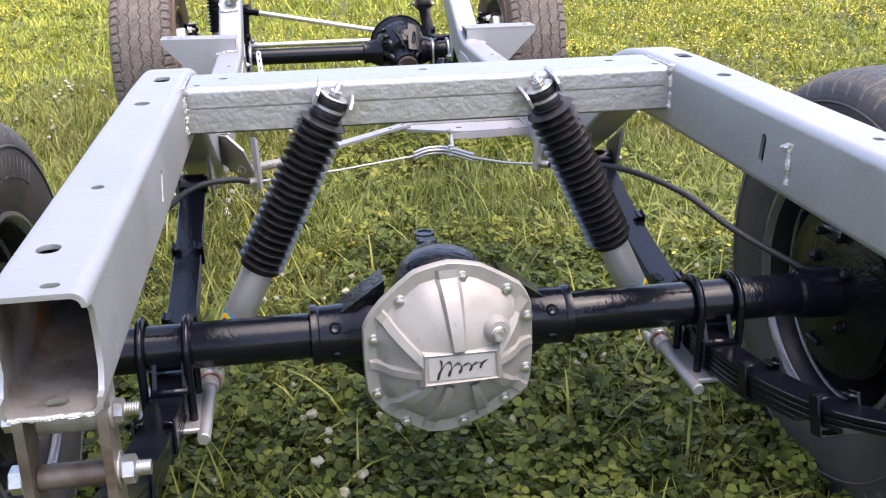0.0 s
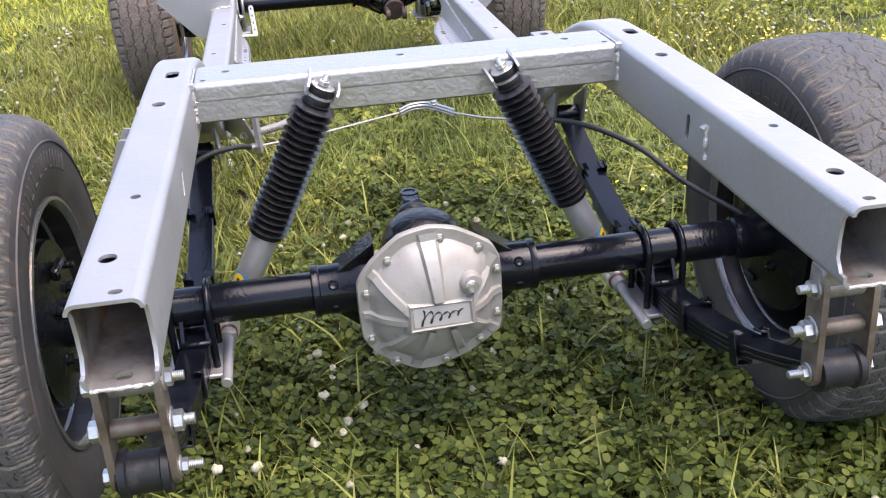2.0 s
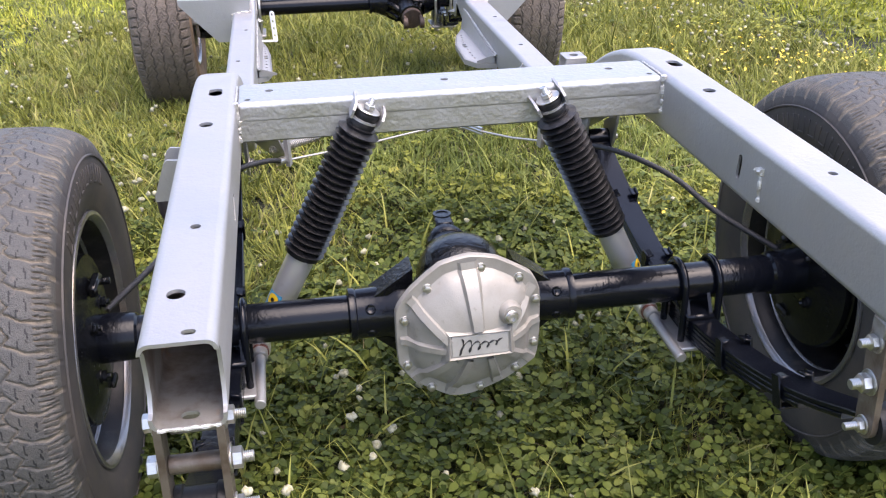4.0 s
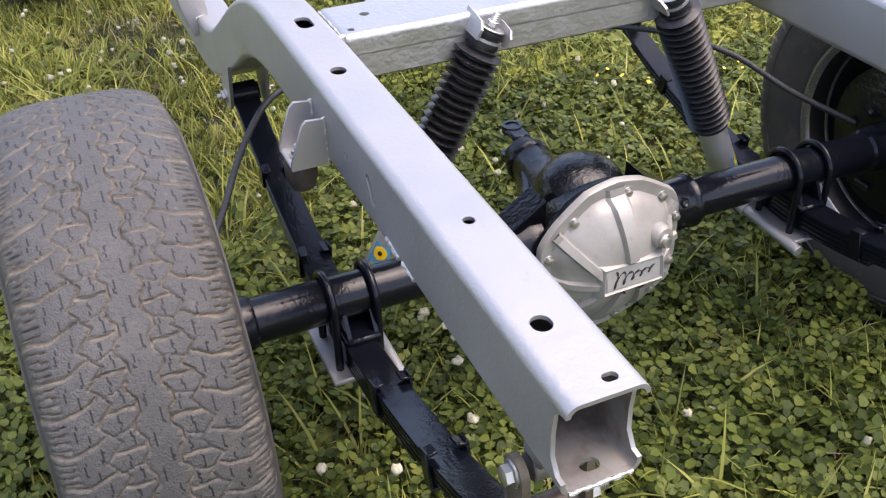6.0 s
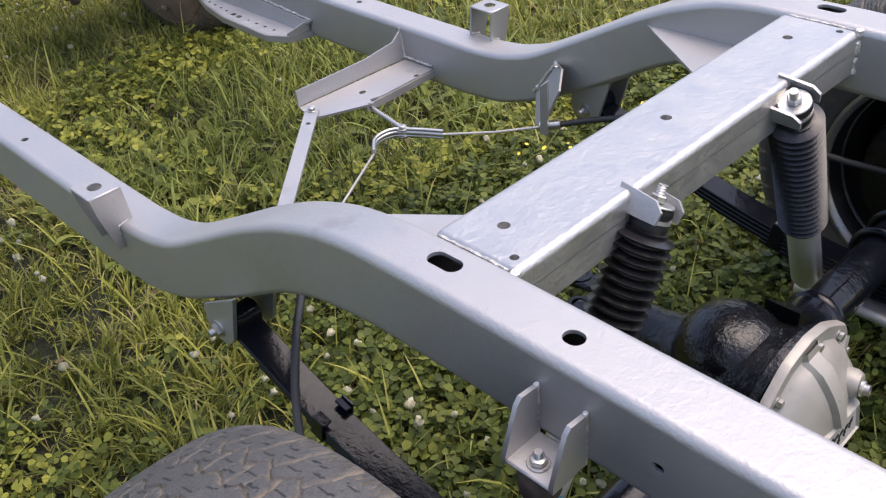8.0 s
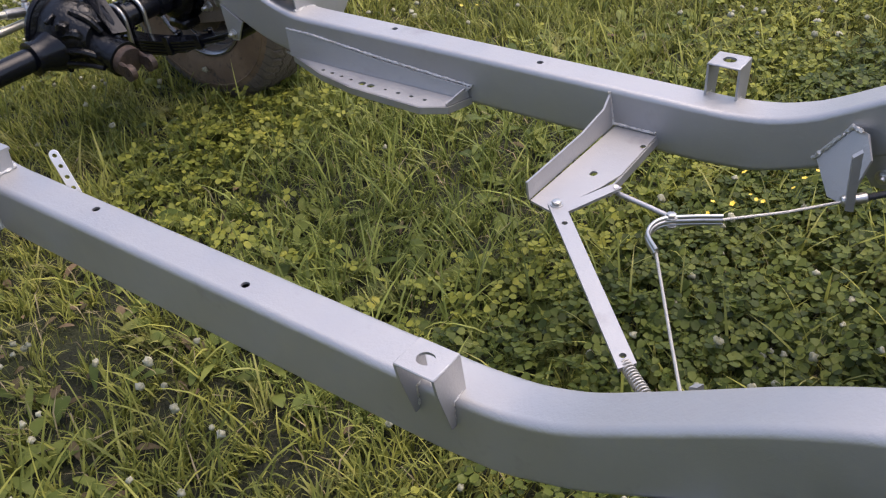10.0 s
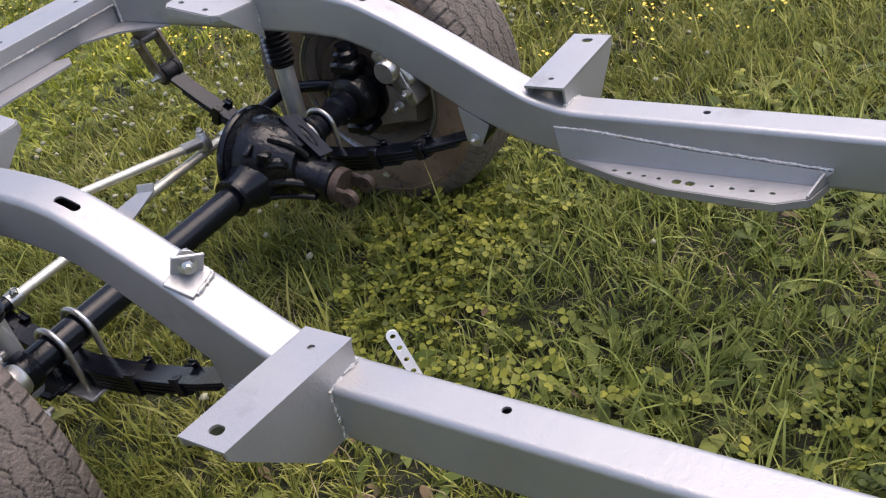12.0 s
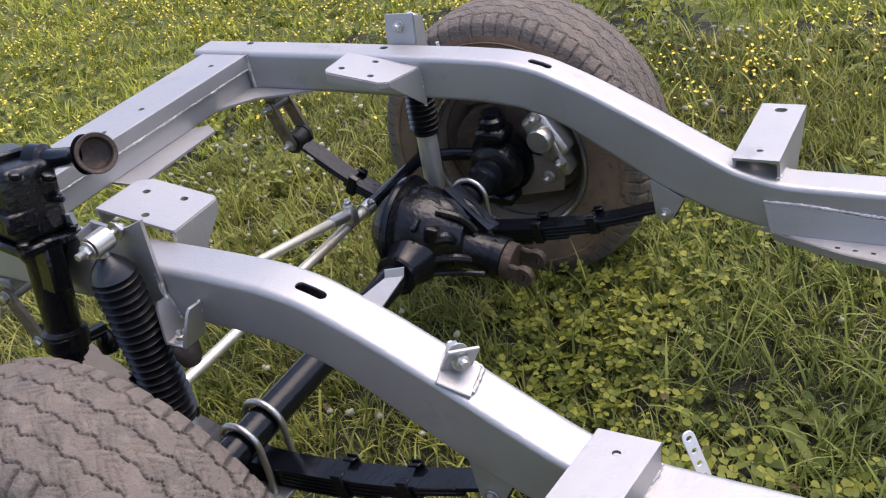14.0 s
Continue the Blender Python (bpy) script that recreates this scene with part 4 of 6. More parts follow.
# ---- springs, shackles and u-bolts ----
def leaf_spring(name, s, x, front, mid, rear, label, front_axle, clips):
    """A pack of black leaves from the front eye over the seat to the rear eye, with clips, plate and u-bolts."""
    y_mid = mid[0]
    th = thing(name, (x, y_mid, mid[1] - 0.05), label, "leaf spring", "leaf springs")
    ctrl = [(0, front[0], front[1]), (0, front[0] + (y_mid - front[0]) * 0.34, front[1] + (mid[1] - front[1]) * 0.52), (0, front[0] + (y_mid - front[0]) * 0.70, front[1] + (mid[1] - front[1]) * 0.87),
            (0, y_mid, mid[1]), (0, rear[0] + (y_mid - rear[0]) * 0.70, rear[1] + (mid[1] - rear[1]) * 0.87),
            (0, rear[0] + (y_mid - rear[0]) * 0.34, rear[1] + (mid[1] - rear[1]) * 0.52), (0, rear[0], rear[1])]
    line = [(p.y, p.z) for p in curve_pts(ctrl, 8)]
    w, t = 0.047, 0.0084
    n = len(line)
    for k, share in enumerate((1.0, 0.86, 0.70, 0.54, 0.38)):
        a = int(round((n - 1) / 2 * (1 - share)))
        sub = line[a:n - a]
        moved = []
        for i, (y, z) in enumerate(sub):
            j0, j1 = sub[max(0, i - 1)], sub[min(len(sub) - 1, i + 1)]
            dv = Vector((j1[0] - j0[0], j1[1] - j0[1])).normalized()
            if dv.x > 0:
                dv = -dv
            moved.append((y - dv.y * -1 * k * t * -1, z + dv.x * k * t))
        part("leaf", strip(moved, x, w - (0.001 if k else 0), t - 0.0006), BLACK, th)
    for e in (front, rear):
        part("eye", pipe((x - w / 2, e[0], e[1]), (x + w / 2, e[0], e[1]), 0.021, 0.005, 28), BLACK, th)
        part("eye_bush", pipe((x - w / 2 - 0.004, e[0], e[1]), (x + w / 2 + 0.004, e[0], e[1]), 0.0165, 0.009, 24), BUSH, th)
    for f in clips:
        i = int(round(f * (n - 1)))
        (y, z), (y2, z2) = line[i], line[min(i + 1, n - 1)]
        ang = math.degrees(math.atan2(z2 - z, y2 - y))
        rot = pose(0, 0, 0, ang if y2 > y else ang + 180)
        c = Vector((x, y, z))
        depth = 0.034 if abs(f - 0.5) < 0.33 else 0.022
        bits = [box(c + rot @ Vector((dx, 0, -depth / 2 + 0.010)), (0.004, 0.022, depth + 0.014), 0.001, rot) for dx in (-w / 2 - 0.002, w / 2 + 0.002)]
        bits.append(box(c + rot @ Vector((0, 0, -depth + 0.002)), (w + 0.006, 0.022, 0.004), 0.001, rot))
        bits += [box(c + rot @ Vector((dx, 0, 0.0125)), (0.016, 0.022, 0.004), 0.001, rot @ pose(0, 0, 0, 0, 12 * math.copysign(1, dx), 0)) for dx in (-w / 2 + 0.004, w / 2 - 0.004)]
        part("clip", join(*bits), BLACK, th)
    az = AZ if not front_axle else 0.300
    zp = mid[1] - 5 * t - 0.004
    pm = SILVER
    part("spring_plate", join(box((x, y_mid, zp), (0.098, 0.135, 0.008), 0.002)), pm, th, "silver spring plate")
    part("centre_bolt", bolt((x, y_mid, zp - 0.004), (0, 0, -1), 0.009, 0.008, 0.004), ZINC, th)
    rr = 0.034 + 0.0065
    for dx in (-0.0315, 0.0315):
        pts = [(x + dx, y_mid - rr, zp - 0.022), (x + dx, y_mid - rr, az - 0.02)]
        pts += [(x + dx, y_mid - rr * math.cos(radians(k)), az + rr * math.sin(radians(k))) for k in range(0, 181, 15)]
        pts += [(x + dx, y_mid + rr, az - 0.02), (x + dx, y_mid + rr, zp - 0.022)]
        part("u_bolt", tube(pts, 0.0062, 10), ZINC if front_axle else BLACK, th, "zinc-plated u-bolt" if front_axle else "")
        for sy in (-1, 1):
            part("nut", bolt((x + dx, y_mid + sy * rr, zp - 0.004), (0, 0, -1), 0.0095, 0.010), ZINC if front_axle else BLACK, th)
    return th, zp


def shackle(s, x, top, eye, mid=None, tilt_deg=0):
    """Two link plates with their bolts, spacer and rubber bush."""
    th = thing("spring_shackle", (x, eye[0], eye[1] - 0.02), "brown bare steel spring shackle with zinc bolts and rubber bush", "shackle", "spring shackles")
    a, b = Vector((0, top[0], top[1])), Vector((0, eye[0], eye[1]))
    dv = (b - a).normalized()
    nv = Vector((0, dv.z, -dv.y))
    L = (b - a).length
    out = []
    for k in range(9):
        g = math.pi * k / 8
        out.append((-0.017 * math.sin(g), 0.017 * math.cos(g)))
    out += [(L + 0.017 * math.sin(math.pi * k / 8), -0.017 * math.cos(math.pi * k / 8)) for k in range(9)]
    for dx in (-0.0315, 0.0315):
        part("link_plate", plate(out, (x + dx, top[0], top[1]), dv, nv, 0.008, 0.0015), LINK, th)
        sx = math.copysign(1, dx)
        part("bolt", bolt((x + dx + sx * 0.004, top[0], top[1]), (sx, 0, 0), 0.010, 0.009, 0.012 if sx * s < 0 else 0), ZINC, th)
        part("bolt", bolt((x + dx + sx * 0.004, eye[0], eye[1]), (sx, 0, 0), 0.009, 0.008, 0.016 if sx * s < 0 else 0), ZINC, th)
        if mid:
            part("bolt", bolt((x + dx + sx * 0.004, mid[0], mid[1]), (sx, 0, 0), 0.012, 0.012, 0.012 if sx * s < 0 else 0), ZINC, th)
    if mid:
        part("spacer", cyl((x - 0.028, mid[0], mid[1]), (x + 0.028, mid[0], mid[1]), 0.0105, 24), LINK, th, "bare steel spacer tube")
    part("bush", lathe([(0.012, -0.027), (0.026, -0.027), (0.027, -0.019), (0.0235, -0.017), (0.0235, 0.017), (0.027, 0.019), (0.026, 0.027), (0.012, 0.027)], (x, eye[0], eye[1]), (1, 0, 0), 32), BUSH, th, "black rubber bush")
    return th


for s in (-1, 1):
    x = s * 0.409
    sp, zp = leaf_spring("rear_leaf_spring", s, x, (0.560, 0.372), (0.0, 0.242), (-0.572, 0.405), "glossy black leaf spring pack under the rear axle", False, (0.165, 0.325, 0.66, 0.82))
    part("shock_pin", join(cyl((s * 0.362, 0.085, zp + 0.002), (s * 0.362, -0.085, zp - 0.004), 0.0095, 20), cyl((s * 0.362, 0.050, zp + 0.002), (s * 0.362, 0.094, zp + 0.003), 0.014, 20)), SILVER, sp, "silver shock mounting pin")
    shackle(s, s * 0.402, (-0.566, 0.516), (-0.572, 0.405), (-0.568, 0.462))
    # pivot ear welded under the rail's open end
    part("shackle_ear", join(box((s * 0.393, -0.566, 0.535), (0.058, 0.03, 0.026), 0.004), cyl((s * 0.364, -0.566, 0.516), (s * 0.422, -0.566, 0.516), 0.014, 20)), BARE, chassis, "bare steel shackle ear")
    leaf_spring("front_leaf_spring", s, s * 0.388, (2.972, 0.432), (2.54, 0.245), (2.058, 0.350), "glossy black leaf spring pack under the front axle", True, (0.17, 0.30, 0.70, 0.84))
    shackle(s, s * 0.388, (3.005, 0.525), (2.972, 0.432))
    part("shackle_ear", join(box((s * 0.388, 3.005, 0.545), (0.058, 0.03, 0.03), 0.004), cyl((s * 0.358, 3.005, 0.525), (s * 0.418, 3.005, 0.525), 0.014, 20)), BARE, chassis, "bare steel shackle ear")


# ---- shock absorbers ----
def shock(top, bottom, boot_from, boot_to, group_label, sticker):
    th = thing("shock_absorber", bottom, group_label, "shock absorber", "shock absorbers")
    top, bottom = Vector(top), Vector(bottom)
    L = (bottom - top).length
    ax = (bottom - top).normalized()
    prof, k = ([(0.010, boot_from - 0.004), (0.025, boot_from)], 0) if sticker else ([(0.010, boot_from - 0.006), (0.016, boot_from), (0.027, boot_from + 0.012), (0.0335, boot_from + 0.026)], 0)
    h = boot_from + (0.004 if sticker else 0.030)
    while h < boot_to - 0.012:
        r = 0.0355
        prof += [(r - 0.0125, h), (r - 0.0030, h + 0.0036), (r, h + 0.0050), (r - 0.0010, h + 0.0064), (r - 0.0125, h + 0.0106)]
        h += 0.0122 if sticker else 0.0135
    prof += [(0.0310, boot_to - 0.008), (0.0300, boot_to), (0.02, boot_to + 0.001)]
    part("boot", lathe(prof, top, ax, 40), BOOT, th, "ribbed black rubber dust boot")
    part("body", lathe([(0.02, boot_to - 0.01), (0.0242, boot_to - 0.008), (0.0242, L - 0.045), (0.020, L - 0.030), (0.008, L - 0.026), (0.008, L - 0.012)], top, ax, 36), SHOCK, th, "bright silver shock body")
    if sticker:
        # a wrapped sticker just above the lower end
        side = Vector(sticker).normalized()
        side = (side - ax * side.dot(ax)).normalized()
        other = ax.cross(side)
        for nm, mt, h0, h1, half, r in (("sticker", BLUE, L - 0.122, L - 0.072, 36, 0.02455), ("emblem", YELLOW, L - 0.120, L - 0.096, 27, 0.0248), ("emblem_core", INK, L - 0.112, L - 0.104, 9, 0.0250), ("label_field", PLATE, L - 0.090, L - 0.078, 26, 0.0248)):
            bm = bmesh.new()
            grid = []
            for i in range(9):
                row = []
                for j in range(13):
                    u, v = i / 8 * 2 - 1, j / 12 * 2 - 1
                    if nm in ("emblem", "emblem_core"):
                        q = math.sqrt(max(0.0, 1 - u * u))
                        v *= q
                    g = radians(half * v)
                    row.append(bm.verts.new(top + ax * ((h0 + h1) / 2 + u * (h1 - h0) / 2) + r * (side * math.cos(g) + other * math.sin(g))))
                grid.append(row)
            for i in range(8):
                for j in range(12):
                    bm.faces.new((grid[i][j], grid[i][j + 1], grid[i + 1][j + 1], grid[i + 1][j]))
            bmesh.ops.remove_doubles(bm, verts=bm.verts, dist=1e-6)
            part(nm, bm, mt, th, {"emblem": "yellow round emblem", "sticker": "blue sticker"}.get(nm, ""))
    return th, top, ax, L


for s in (-1, 1):
    tp, bt = (s * 0.1385, 0.066, 0.650), (s * 0.362, 0.092, 0.197)
    th, top, ax, L = shock(tp, bt, 0.052, 0.304, "gas shock absorber with ribbed black boot between crossmember and axle", (s * 0.6, -0.5, 0.2) if s > 0 else (-0.7, -0.6, 0.1))
    part("top_stud", lathe([(0.0048 if i % 2 else 0.0056, 0.001 + 0.0015 * i) for i in range(20)], top, ax, 14), ZINC, th)
    part("top_nut", join(hexhead(top + ax * 0.012, ax, 0.0095, 0.009), cyl(top + ax * 0.021, top + ax * 0.024, 0.021, 28)), ZINC, th)
    part("top_bush", lathe([(0.014, 0.024), (0.021, 0.025), (0.022, 0.031), (0.020, 0.036), (0.012, 0.037)], top, ax, 28), BUSH, th)
    part("lower_bush", lathe([(0.014, 0.024), (0.021, 0.041), (0.022, 0.046), (0.020, 0.052), (0.012, 0.053)], top, ax, 28), BUSH, th)
    part("lower_eye", join(cyl(Vector(bt) + Vector((0, -0.016, 0)), Vector(bt) + Vector((0, 0.016, 0)), 0.019, 28), cyl(Vector(bt) - ax * 0.03, Vector(bt), 0.009, 16)), SHOCK, th)
    part("lower_bush", pipe(Vector(bt) + Vector((0, -0.024, 0)), Vector(bt) + Vector((0, 0.022, 0)), 0.0155, 0.006, 24), RED_BUSH, th, "red-brown rubber bush")
    # stirrup that holds the stud to the crossmember
    c = top + ax * 0.0385
    back = Vector((0, 1, 0))
    fw = (back - ax * back.dot(ax)).normalized()
    sd = ax.cross(fw)
    U = [(-0.024 * math.cos(math.pi * k / 10), -0.022 * math.sin(math.pi * k / 10)) for k in range(11)]
    part("stirrup_floor", plate([(a, b) for a, b in U] + [(0.024, 0.032), (-0.024, 0.032)], c, sd, fw, 0.004), SILVER, chassis)
    for e in (-1, 1):
        part("stirrup_cheek", sheet([c + sd * 0.024 * e + fw * 0.034 + ax * 0.001, c + sd * 0.024 * e - fw * 0.020 + ax * 0.001, c + sd * 0.024 * e - fw * 0.022 - ax * 0.014, c + sd * 0.025 * e - fw * 0.012 - ax * 0.024, c + sd * 0.025 * e + fw * 0.010 - ax * 0.026, c + sd * 0.025 * e + fw * 0.034 - ax * 0.028], 0.004), SILVER, chassis)
    # front shocks
    tp, bt = ((-0.480, 2.592, 0.733) if s < 0 else (0.482, 2.655, 0.690)), ((-0.472, 2.588, 0.235) if s < 0 else (0.486, 2.676, 0.235))
    th, top, ax, L = shock(tp, bt, 0.028, 0.335 if s < 0 else 0.268, "gas shock absorber with ribbed black boot beside the front tyre", None)
    part("top_eye", join(pipe(top + Vector((-0.017, 0, 0)), top + Vector((0.017, 0, 0)), 0.0175, 0.006, 28), cyl(top, top + ax * 0.03, 0.009, 16)), ZINC, th, "chromed top eye")
    part("eye_bush", pipe(top + Vector((-0.019, 0, 0)), top + Vector((0.019, 0, 0)), 0.0115, 0.005, 20), BUSH, th)
    part("top_bolt", join(bolt(top + Vector((s * 0.019, 0, 0)), (s, 0, 0), 0.0105, 0.009, 0.012), cyl(top + Vector((s * 0.019, 0, 0)), top - Vector((s * 0.045, 0, 0)), 0.0055), bolt(top - Vector((s * 0.032, 0, 0)), (-s, 0, 0), 0.0105, 0.009, 0.006)), ZINC, th)
    part("lower_eye", cyl(Vector(bt) + Vector((0, -0.016, 0)), Vector(bt) + Vector((0, 0.016, 0)), 0.019, 28), SHOCK, th)
    part("lower_bracket", join(box((s * 0.445, bt[1] - 0.01, 0.215), (0.06, 0.07, 0.008), 0.002), box((s * 0.43, (bt[1] + 2.55) / 2, 0.213), (0.05, abs(bt[1] - 2.55) + 0.03, 0.01), 0.002)), BLACK, th)


# ---- front axle ----
FZ, FY = 0.300, 2.54
fa = thing("front_axle", (0, FY, FZ - 0.034), "glossy black front steering axle with offset differential", "axle")
DX = 0.232
part("axle_tube", lathe([(0.031, 0), (0.031, 0.60), (0.038, 0.605), (0.038, 0.64), (0.033, 0.65)], (DX - 0.10, FY, FZ), (-1, 0, 0), 36), BLACK, fa)
part("axle_tube", lathe([(0.033, 0), (0.033, 0.16), (0.040, 0.165), (0.040, 0.20), (0.033, 0.205)], (DX + 0.09, FY, FZ), (1, 0, 0), 36), BLACK, fa)
for s in (-1, 1):
    part("tube_collar", lathe([(0.06, 0.075), (0.052, 0.10), (0.043, 0.118), (0.041, 0.135), (0.045, 0.137), (0.045, 0.146), (0.033, 0.15)], (DX, FY, FZ), (s, 0, 0), 32), BLACK, fa)
fh = Vector((0.03, -1, -0.24)).normalized()
part("housing", join(
    lathe([(0.0, -0.112), (0.06, -0.106), (0.086, -0.078), (0.092, -0.055), (0.108, -0.052), (0.110, -0.036), (0.098, -0.032), (0.100, -0.005), (0.092, 0.03), (0.074, 0.06), (0.058, 0.085), (0.046, 0.10)], (DX, FY, FZ + 0.018), (0.02, -1, -0.05), 40),
    lathe([(0.055, 0.05), (0.050, 0.08), (0.043, 0.11), (0.042, 0.155), (0.047, 0.16), (0.047, 0.178), (0.03, 0.182)], (DX, FY, FZ + 0.012), fh, 32),
    lathe([(0.0, 0.098), (0.03, 0.092), (0.055, 0.07), (0.064, 0.02), (0.06, 0.0)], (DX + 0.01, FY - 0.012, FZ + 0.012), (0.15, -0.55, 0.8), 28)), BLACK_ROUGH, fa)
for k, (a, b, c2) in enumerate((((-0.03, -0.05, 0.085), (0.0, -0.115, 0.03), 0.009), ((0.05, -0.05, 0.08), (0.03, -0.13, 0.0), 0.009), ((-0.080, -0.04, -0.005), (-0.03, -0.12, -0.025), 0.009), ((0.085, -0.02, 0.01), (0.035, -0.12, -0.035), 0.010), ((-0.066, -0.045, 0.035), (-0.04, -0.085, 0.025), 0.013))):
    part("casting_rib", tube(curve_pts([Vector((DX, FY, FZ + 0.008)) + Vector(a), Vector((DX, FY, FZ + 0.010)) + Vector(a).lerp(Vector(b), 0.5) + Vector((0, -0.012, 0.006)), Vector((DX, FY, FZ + 0.008)) + Vector(b)], 5), c2, 8), BLACK_ROUGH, fa)
part("spring_pad_arm", sheet([(DX + 0.026, 2.500, 0.410), (DX + 0.072, 2.490, 0.396), (DX + 0.056, 2.400, 0.318), (DX + 0.016, 2.405, 0.326)], 0.010, 0.002), BLACK, fa)
part("casting_boss", box((DX - 0.062, 2.492, 0.352), (0.030, 0.030, 0.050), 0.006, pose(0, 0, 0, 18, 0, 20), 2), BLACK_ROUGH, fa)
part("casting_boss", cyl((DX - 0.035, 2.50, 0.335), (DX - 0.030, 2.462, 0.345), 0.020, 20, 0.016, 0.004), BLACK_ROUGH, fa)
part("casting_boss", box((DX - 0.075, 2.515, 0.385), (0.034, 0.012, 0.012), 0.003, pose(0, 0, 0, 0, -25, 0)), BLACK_ROUGH, fa)
part("casting_rib", tube(curve_pts([(DX - 0.092, 2.520, 0.272), (DX - 0.062, 2.455, 0.268), (DX - 0.044, 2.390, 0.262)], 6), 0.0065, 8), BLACK_ROUGH, fa)
part("casting_rib", lathe([(0.048, 0.078), (0.056, 0.080), (0.056, 0.087), (0.047, 0.090)], (DX, FY, FZ + 0.012), fh, 32, True), BLACK_ROUGH, fa)
part("nose_collar", lathe([(0.040, 0.150), (0.046, 0.152), (0.046, 0.160), (0.040, 0.162)], (DX, FY, FZ + 0.012), fh, 32, True), BLACK, fa)
part("cover_flange", lathe([(0.100, -0.056), (0.116, -0.054), (0.117, -0.046), (0.113, -0.040), (0.100, -0.040)], (DX, FY, FZ + 0.018), (0.02, -1, -0.05), 48, True), BLACK, fa)
for k in range(10):
    g = 2 * math.pi * k / 10
    part("cover_bolt", bolt((DX + 0.100 * math.cos(g), FY + 0.036, FZ + 0.010 + 0.100 * math.sin(g)), (0, -1, 0), 0.006, 0.006), BLACK, fa)
fy0 = Vector((DX, FY, FZ + 0.012)) + fh * 0.178
fe = Vector((1, 0, 0))
part("pinion_yoke", join(cyl(fy0, fy0 + fh * 0.022, 0.040, 28), *[box(fy0 + fh * 0.038 + fe * dx, (0.012, 0.042, 0.036), 0.004, pose(0, 0, 0, 13.5)) for dx in (-0.032, 0.032)],
    *[lathe([(0.010, -0.008), (0.021, -0.008), (0.021, 0.008), (0.010, 0.008)], fy0 + fh * 0.056 + fe * dx, fe, 18, True) for dx in (-0.032, 0.032)]), RUST, fa, "rusty pinion yoke")
for s in (-1, 1):
    part("steering_knuckle", join(
        lathe([(0.045, 0), (0.062, 0.01), (0.070, 0.035), (0.066, 0.055), (0.05, 0.07)], (s * 0.525, FY, FZ), (s, 0, 0), 32),
        cyl((s * 0.575, FY, FZ - 0.105), (s * 0.575, FY, FZ + 0.112), 0.026, 24), box((s * 0.575, FY, FZ + 0.085), (0.07, 0.075, 0.03), 0.008),
        box((s * 0.575, FY, FZ - 0.085), (0.07, 0.075, 0.03), 0.008), lathe([(0.05, 0), (0.082, 0.004), (0.082, 0.016), (0.05, 0.02)], (s * 0.585, FY, FZ), (s, 0, 0), 32)), BLACK_ROUGH, fa)
    for k in range(6):
        g = 2 * math.pi * (k + 0.5) / 6
        part("knuckle_bolt", bolt((s * 0.583, FY + 0.068 * math.cos(g), FZ + 0.068 * math.sin(g)), (-s, 0, 0), 0.007, 0.006), BLACK, fa)
    part("kingpin_cap", join(lathe([(0.032, 0), (0.032, 0.012), (0.024, 0.018), (0.024, 0.03), (0.0, 0.032)], (s * 0.575, FY, FZ + 0.108), (0, 0, 1), 24)), BLACK, fa)
    part("steering_arm", tube(curve_pts([(s * 0.575, FY + 0.02, FZ + 0.02), (s * 0.572, FY + 0.10, FZ + 0.02), (s * 0.56, FY + 0.20, FZ + 0.012)], 5), 0.016, 10), BLACK, fa)
    part("brake_disc", lathe([(0.07, 0.0), (0.138, 0.0), (0.138, 0.022), (0.07, 0.022)], (s * 0.618, FY, FZ), (s, 0, 0), 48, True), RUST, fa, "rusty brake disc")
    cal = part("brake_caliper", join(box((s * 0.612, FY - 0.125, FZ + 0.075), (0.075, 0.07, 0.12), 0.014, pose(0, 0, 0, -32), 3),
        lathe([(0.0, 0.03), (0.026, 0.03), (0.030, 0.024), (0.030, 0.0)], (s * 0.575, FY - 0.125, FZ + 0.08), (-s, 0, 0), 28),
        box((s * 0.60, FY - 0.155, FZ + 0.03), (0.06, 0.03, 0.10), 0.008, pose(0, 0, 0, -20), 2)), ZINC, fa, "bare cast brake caliper")
    for q in ((-0.165, 0.02), (-0.115, 0.13), (-0.13, -0.02)):
        part("caliper_bolt", bolt((s * 0.572, FY + q[0], FZ + q[1]), (-s, 0, 0), 0.011, 0.014, 0.012), ZINC, cal)
    part("dust_shield", sheet([(s * 0.600, FY - 0.02, FZ - 0.10), (s * 0.600, FY - 0.15, FZ - 0.07), (s * 0.600, FY - 0.165, FZ + 0.01), (s * 0.600, FY - 0.06, FZ + 0.02)], 0.004), RIM_RUST, fa)
    part("hub", lathe([(0.075, 0.0), (0.075, 0.03), (0.05, 0.05), (0.045, 0.12), (0.0, 0.125)], (s * 0.64, FY, FZ), (s, 0, 0), 32), RUST, fa)

